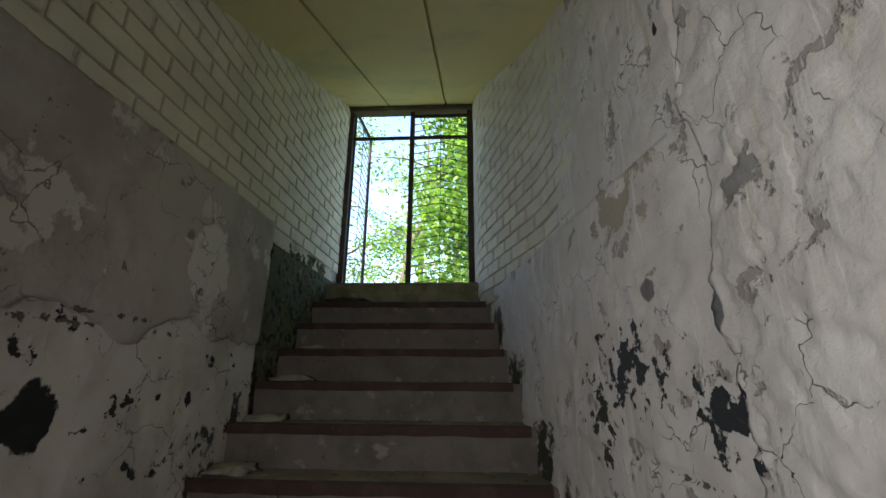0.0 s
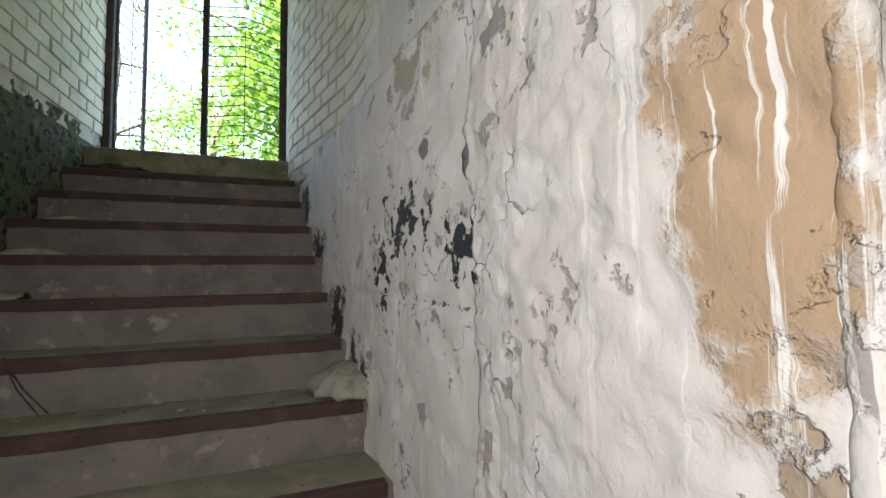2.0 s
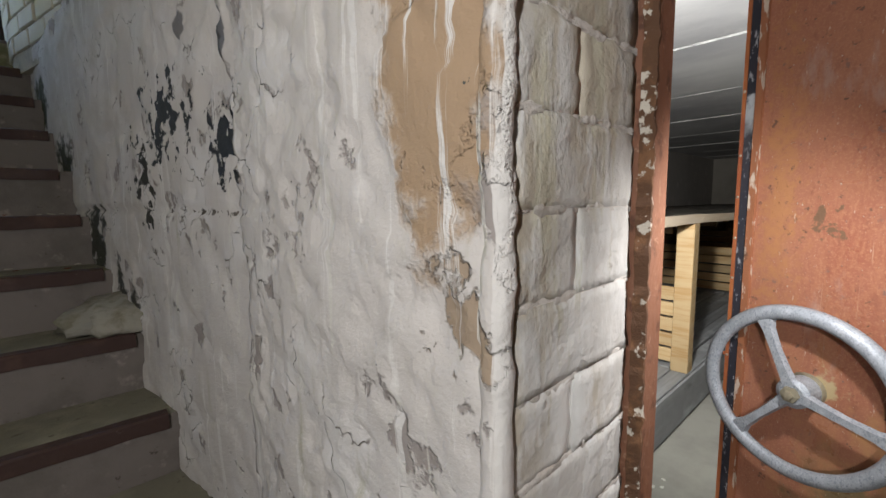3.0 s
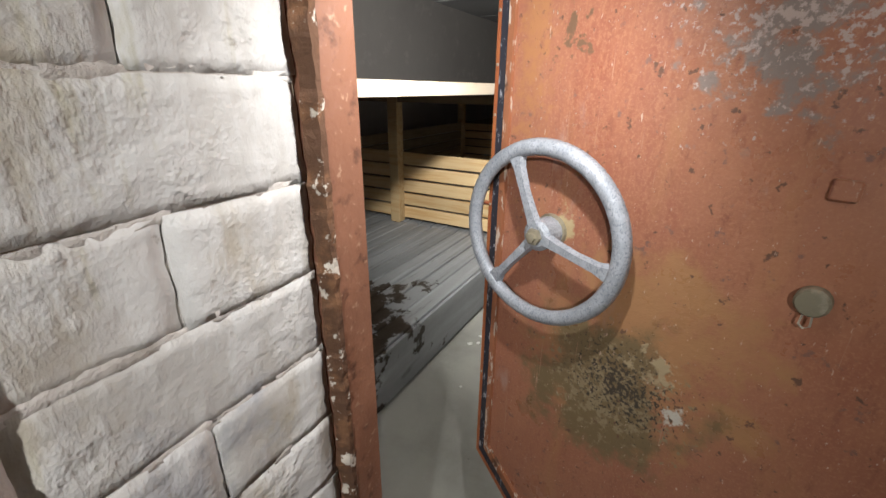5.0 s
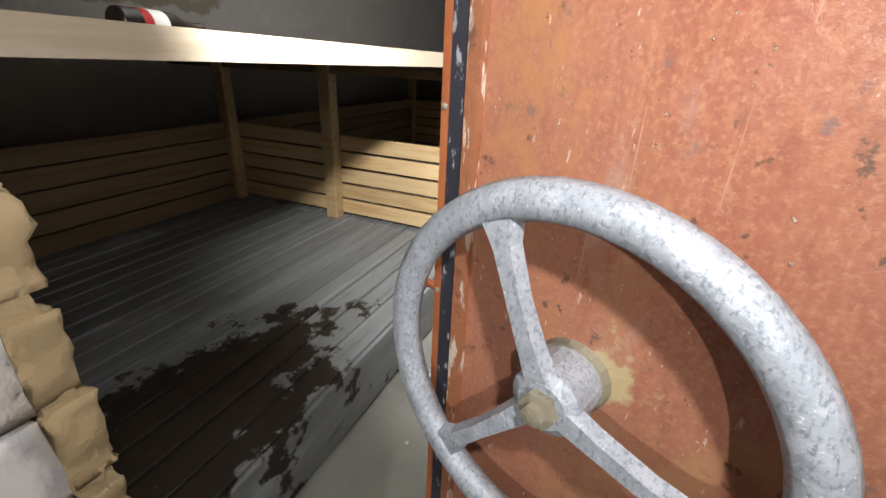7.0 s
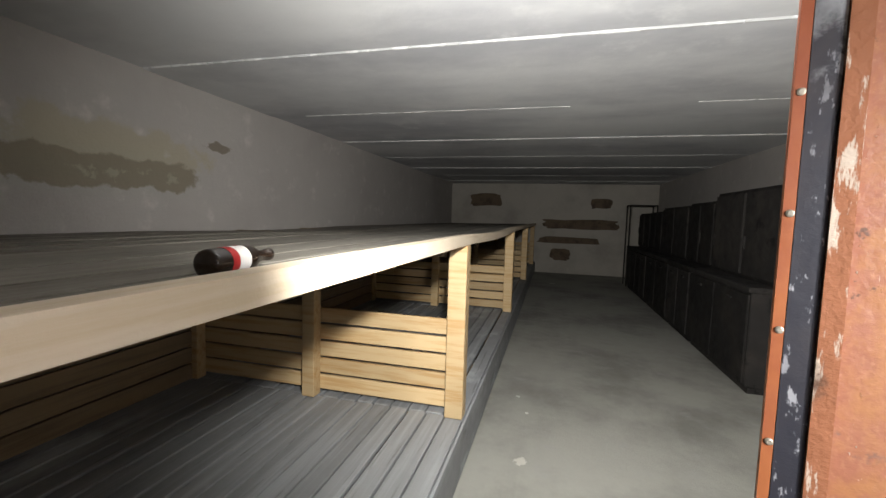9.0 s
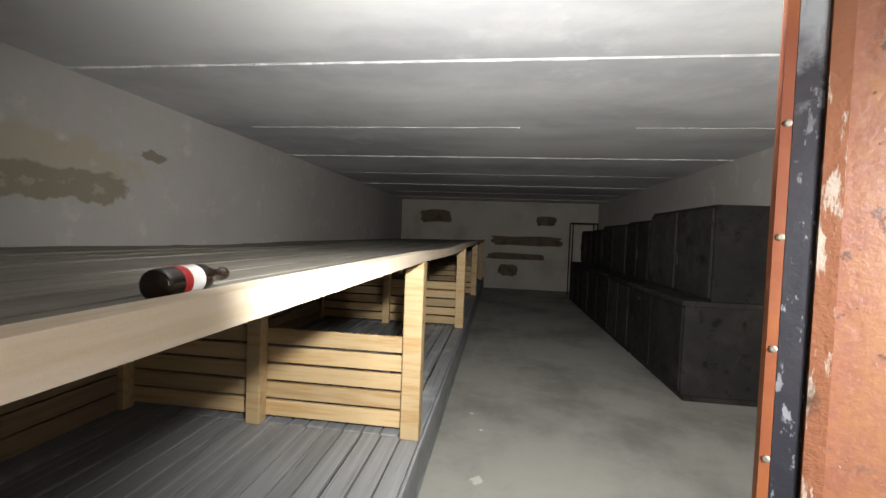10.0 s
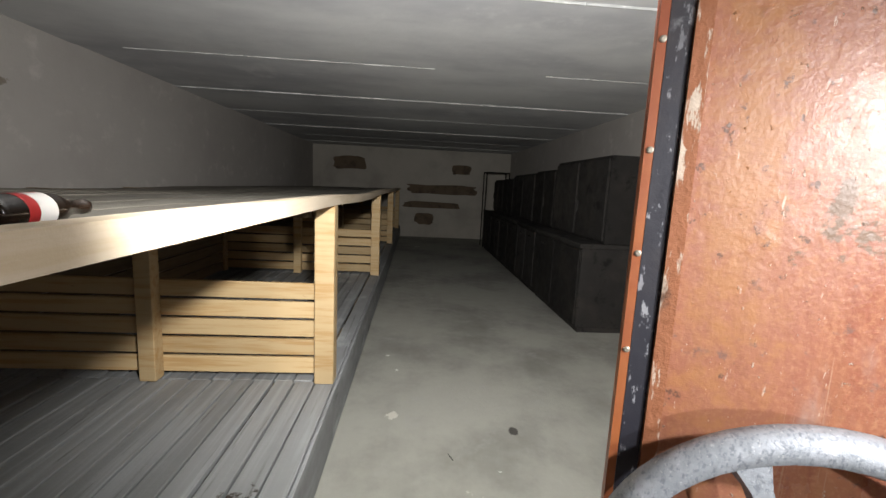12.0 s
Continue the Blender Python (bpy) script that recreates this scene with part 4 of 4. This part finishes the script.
x = 5.62
for w, h in ((1.42, 1.64), (0.86, 1.57), (1.30, 1.55), (0.80, 1.50), (0.95, 1.49)):
    locker(w, h, "dark painted two-tier locker with paired doors standing on the floor").matrix_world = pose(x, -1.57, 0)
    x += w + 0.03
cage = base("wire_frame", "dark open steel frame standing beyond the lockers", "frame")
for xx in (11.12, 11.5):
    part("upright", tube([(xx, -1.6, 0), (xx, -1.6, 1.66)], 0.012, 8), M_LOCKER, cage)
    part("upright", tube([(xx, -2.1, 0), (xx, -2.1, 1.66)], 0.012, 8), M_LOCKER, cage)
part("top_bar", tube([(11.12, -1.6, 1.66), (11.5, -1.6, 1.66), (11.5, -2.1, 1.66), (11.12, -2.1, 1.66)], 0.012, 8, closed=True), M_LOCKER, cage)


def scrap(x, y, s, name="paper_scrap", label="small pale scrap of paper on the concrete floor", z=0.0, mat=None):
    bm = bmesh.new()
    vs = [bm.verts.new((s * math.cos(a) * random.uniform(0.7, 1.1), s * 0.7 * math.sin(a) * random.uniform(0.7, 1.1), random.uniform(0.001, 0.006))) for a in (0, 1.1, 2.2, 3.3, 4.3, 5.3)]
    bm.faces.new(vs)
    ex = bmesh.ops.extrude_face_region(bm, geom=bm.faces[:])
    for v in [g for g in ex["geom"] if isinstance(g, bmesh.types.BMVert)]:
        v.co.z += 0.002
    bmesh.ops.recalc_face_normals(bm, faces=bm.faces[:])
    ob = part(name, bm, mat or M_PAPER)
    ob.matrix_world = pose(x, y, z, 0, 0, random.uniform(0, 360))
    return tagged(ob, label, "litter", "litter")


scrap(10.8, -0.15, 0.07)
for x, y, s in ((3.21, 0.208, 0.018), (3.24, 0.175, 0.013), (3.30, 0.19, 0.012), (5.0, 0.10, 0.02), (4.75, 0.02, 0.015), (2.9, 0.1, 0.010), (3.7, -0.5, 0.012)):
    scrap(x, y, s)
stick = part("twig", tube([(3.78, -0.29, 0.004), (3.81, -0.275, 0.006), (3.83, -0.27, 0.004)], 0.0025, 6), M_STONE)
tagged(stick, "short dark twig on the concrete floor", "twig")

# ---- litter on the stairs ----
def lump(name, label, x, y, z, r, mat, squash=0.6, cat="rubble", group=""):
    bm = bmesh.new()
    bmesh.ops.create_icosphere(bm, subdivisions=3, radius=1)
    for v in bm.verts:
        d = 1 + 0.35 * noise.fractal(v.co * 1.3 + Vector((x * 7, y * 5, z)), 1, 2, 4)
        e = 1 + 0.25 * noise.noise(v.co * 6 + Vector((y, x, 0)))
        v.co = Vector((v.co.x * r[0] * d * e, v.co.y * r[1] * d * e, max(-0.25, v.co.z) * r[2] * d * e * squash))
    ob = part(name, bm, mat, smooth=True)
    ob.matrix_world = pose(x, y, z + r[2] * 0.2)
    return tagged(ob, label, cat, group)


def tread(k):
    return Y0 + GOING * k, RISE * (k + 1)


y, z = tread(9)
lump("stone", "dark mossy stone lying on a step near the gate", 0.0, y + 0.10, z, (0.19, 0.10, 0.07), M_STONE, cat="stone")
y, z = tread(4)
lump("plaster_rubble", "crumbled plaster heaped at the wall end of a step", 1.46, y - 0.12, z - RISE, (0.17, 0.20, 0.15), M_RUBBLE, group="rubble")
for k, x, s in ((5, -0.12, 0.13), (6, -0.1, 0.14), (7, -0.08, 0.12), (4, -0.13, 0.12), (3, -0.15, 0.12)):
    y, z = tread(k)
    lump("plaster_rubble", "crumbled plaster heaped at the wall end of a step", x, y + 0.17, z, (s, 0.10, 0.05), M_RUBBLE, group="rubble")
for k in range(3, 11):
    y, z = tread(k)
    for i in range(14):
        x = random.uniform(-0.15, bend(RIGHT_LOW, y) - 0.08)
        scrap(x, y + random.uniform(0.06, 0.25), random.uniform(0.008, 0.022), "dry_leaf", "small dry brown leaf lying on a step", z + 0.004, M_DRYLEAF if random.random() < 0.6 else M_RUBBLE)
y, z = tread(4)
twig = part("twig", tube([(0.16, y + 0.01, z + 0.01), (0.24, y - 0.06, z - 0.10), (0.33, y - 0.10, z - 0.2)], 0.003, 6), M_STONE)
tagged(twig, "thin dry twig leaning against a step", "twig")

# ---- outside ----
ground = part("ground", box(-60, 60, 3.98, 120, 1.9, 2.28), M_GROUND)
tagged(ground, "leafy green forest floor outside the gate", "ground", kind="structure")


def tree(x, y, h, lean, spread, leaves, seed, low=0.25):
    rng = random.Random(seed)
    t = base("tree", "green leafy deciduous tree outside the gate in sunlight", "tree", "trees", at=pose(x, y, 2.26))
    pts = [Vector((lean * (i / 8) ** 1.3 * h * 0.4 + 0.1 * rng.uniform(-1, 1), 0.08 * rng.uniform(-1, 1) * i, h * i / 8)) for i in range(9)]
    bm = tube(pts, 0.1, 9, radii=[0.13 * h / 8 * (1 - 0.1 * i) for i in range(9)])
    tips = []
    for i in range(16):
        a, k = rng.uniform(0, math.tau), rng.uniform(low, 0.95)
        p = pts[min(7, int(k * 8))]
        q = p + Vector((math.cos(a), math.sin(a), rng.uniform(0.0, 0.6))) * spread * rng.uniform(0.5, 1.0)
        mid = (p + q) / 2 + Vector((0, 0, 0.25))
        tube([p, mid, q], 0.03, 6, bm, radii=[0.05, 0.03, 0.012])
        tips += [mid, q, (mid + q) / 2]
    part("trunk", bm, M_BARK, t, smooth=True)
    vs, fs = [], []
    for i in range(leaves):
        c = rng.choice(tips) + Vector((rng.gauss(0, 0.42), rng.gauss(0, 0.42), rng.gauss(-0.05, 0.34)))
        r = rng.uniform(0.05, 0.11)
        u = Vector((rng.gauss(0, 1), rng.gauss(0, 1), rng.gauss(0, 0.5))).normalized()
        w = u.cross(Vector((rng.gauss(0, 1), rng.gauss(0, 1), rng.gauss(0, 1)))).normalized()
        n = len(vs)
        vs += [c - u * r, c + w * r * 0.5, c + u * r, c - w * r * 0.5]
        fs.append((n, n + 1, n + 2, n + 3))
    me = bpy.data.meshes.new("crown")
    me.from_pydata([tuple(v) for v in vs], [], fs)
    me.materials.append(M_LEAF)
    crown = new("crown", me)
    crown.parent = t


tree(1.9, 9.5, 8.5, -0.1, 2.6, 14000, 3, 0.08)
tree(-1.6, 13.0, 9.5, 0.9, 2.8, 3200, 5, 0.15)
tree(4.2, 12.5, 10.0, -0.3, 3.2, 13000, 8, 0.08)
tree(0.6, 17.0, 11.0, 0.1, 3.4, 7000, 11, 0.08)
tree(-5.0, 17.5, 11.0, 0.1, 3.4, 5000, 14, 0.08)
tree(7.5, 19.0, 12.0, 0.1, 3.6, 14000, 17, 0.08)
tree(-1.5, 22.0, 13.0, 0.1, 4.2, 5000, 19, 0.05)
tree(3.2, 24.0, 14.0, 0.1, 4.4, 16000, 23, 0.05)

# ---- bricks and blocks, piece by piece ----
def piece(name, me, m, parent):
    ob = new(name, me)
    ob.parent = parent
    ob.matrix_world = m
    return ob


def block_mesh(name, l, h, d, mat, wear=0.004):
    own = box(0, l, -d, 0, 0, h)
    bmesh.ops.bevel(own, geom=own.edges[:], offset=wear, segments=1, affect="EDGES")
    return mesh_of(own, name, mat)


BRICK = [block_mesh("brick", 0.245 - 0.004 * i, 0.090, 0.04, M_BRICK_PAINT) for i in range(3)]
HALF = block_mesh("brick", 0.118, 0.090, 0.04, M_BRICK_PAINT)


def brick_wall(parent, place, y0, y1, z0, z1, limit, spare):
    """Courses of painted brick laid along y; past the limit they join one mesh."""
    rest, n, c, z = bmesh.new(), 0, 0, z0
    while z < z1:
        y = y0 - (0.128 if c % 2 else 0)
        while y < y1:
            if z < ceiling_height(y + 0.1) + 0.02:
                m = place(y, z, random.uniform(-0.003, 0.004))
                me = random.choice(BRICK)
                if n < limit and y > spare:
                    piece("brick", me, m, parent)
                    n += 1
                else:
                    tmp = bmesh.new()
                    tmp.from_mesh(me)
                    tmp.transform(m)
                    join(rest, tmp)
            y += 0.257
        z += 0.102
        c += 1
    if len(rest.verts):
        ob = part("brickwork", rest, M_BRICK_PAINT, parent)
        ob["kind"] = "stuff"
    else:
        rest.free()


def right_place(y, z, out):
    xa, xb = bend(RIGHT_HIGH, y), bend(RIGHT_HIGH, y + 0.245)
    ang = math.atan2(-(xb - xa), 0.245)
    return Matrix.Translation((xa - 0.014 - out, y, z)) @ Matrix.Rotation(ang, 4, "Z") @ Matrix(((0, -1, 0, 0), (1, 0, 0, 0), (0, 0, 1, 0), (0, 0, 0, 1)))


def left_place(y, z, out):
    return Matrix(((0, 1, 0, LEFT_HIGH + 0.012 + out), (1, 0, 0, y), (0, 0, 1, z), (0, 0, 0, 1)))


brick_wall(wall_rh, right_place, 1.60, 3.72, FOOT_R + 0.01, 4.6, 300, 0.5)
brick_wall(wall_lh, left_place, 0.2, 3.74, FOOT_L + 0.01, 4.6, 300, 0.5)


def rough_block(l, h, seed, mat=M_BLOCK, wear=0.004, name="block"):
    own = box(0, l, -0.03, 0, 0, h)
    bmesh.ops.subdivide_edges(own, edges=own.edges[:], cuts=7, use_grid_fill=True)
    for v in own.verts:
        e = min(v.co.x, l - v.co.x, v.co.z, h - v.co.z)
        if v.co.y > -0.001:
            v.co.y -= max(0.0, 0.004 - e) * 0.4
        v.co += Vector((0.5, 1, 0.5)) * wear * noise.fractal(v.co * 30 + Vector((seed, 0, 0)), 0.8, 2.2, 4)
    return mesh_of(own, name, mat, True)


# pier face beside the frame: courses about a tenth of a metre high
z, c = 0.03, 0
while z < 2.2:
    cuts = (1.618, 1.890) if c % 2 else (1.618, 1.748, 1.890)
    for a, b in zip(cuts, cuts[1:]):
        me = rough_block(b - a - 0.002, 0.0970, c * 3.7 + a)
        piece("block", me, Matrix(((1, 0, 0, a + 0.001), (0, -1, 0, -0.212 + random.uniform(-0.0015, 0.0010)), (0, 0, 1, z), (0, 0, 0, 1))), pier)
    if z > 1.06:
        z += 0.0985
        c += 1
        continue
    # inner reveal: whitewashed face, then the bare toothed brick ends
    me = rough_block(0.205, 0.092, c * 5.1)
    piece("block", me, Matrix(((1, 0, 0, 1.893), (0, -1, 0, 0.017), (0, 0, 1, z), (0, 0, 0, 1))), pier_b)
    tooth = rough_block(random.uniform(0.032, 0.050), 0.082 + random.uniform(-0.006, 0.008), c * 2.3 + 40, M_OCHRE, 0.011, "tooth")
    piece("tooth", tooth, Matrix(((1, 0, 0, 2.101), (0, -1, 0, 0.021), (0, 0, 1, z), (0, 0, 0, 1))), pier_b)
    z += 0.0985
    c += 1
# lime mortar smeared along the pier's joints, and the plaster bead of its corner
bm = bmesh.new()
for k in range(23):
    z0 = 0.03 + 0.0985 * k - 0.001
    rows = []
    for x in span(1.620, 1.888, 0.006):
        w = 0.006 + 0.006 * noise.fractal(Vector((x * 60, k, 0)), 0.8, 2, 4)
        o = -0.0014 + 0.0022 * noise.fractal(Vector((x * 90, k * 3, 5)), 0.8, 2, 4)
        zz = z0 + 0.006 * noise.noise(Vector((x * 12, k * 7, 2)))
        rows.append([bm.verts.new(p) for p in ((x, -0.2085, zz - w), (x, -0.212 - o * 0.7, zz - w * 0.6), (x, -0.212 - o, zz), (x, -0.212 - o * 0.6, zz + w * 0.6), (x, -0.2085, zz + w))])
    for a, b in zip(rows, rows[1:]):
        for q in range(4):
            bm.faces.new((a[q], a[q + 1], b[q + 1], b[q]))
bmesh.ops.recalc_face_normals(bm, faces=bm.faces[:])
part("mortar", bm, M_LIMEJOINT, pier, "crumbly cream lime mortar in the joints", smooth=True)
pts, rad = [], []
for z in span(-0.02, 2.24, 0.012):
    pts.append((1.613 + 0.005 * noise.fractal(Vector((z * 9, 1, 3)), 0.8, 2, 4), -0.2065 + 0.002 * noise.fractal(Vector((z * 11, 5, 3)), 0.8, 2, 4), z))
    rad.append(0.0165 + 0.004 * noise.fractal(Vector((z * 30, 2, 8)), 0.8, 2, 4))
part("corner_plaster", tube(pts, 0.012, 14, radii=rad), M_PLASTER_R, pier, "lumpy plaster along the corner", smooth=True)
own = box(2.097, 2.125, 0.023, 0.44, 0.0, 1.135)
bmesh.ops.subdivide_edges(own, edges=[e for e in own.edges if abs(e.verts[0].co.z - e.verts[1].co.z) > 0.5], cuts=90)
for v in own.verts:
    v.co += Vector((0.010, 0.004, 0)) * noise.fractal(v.co * 24, 0.8, 2.2, 5)
part("reveal_edge", own, M_OCHRE, pier_b, "bare ochre brick edge of the reveal")
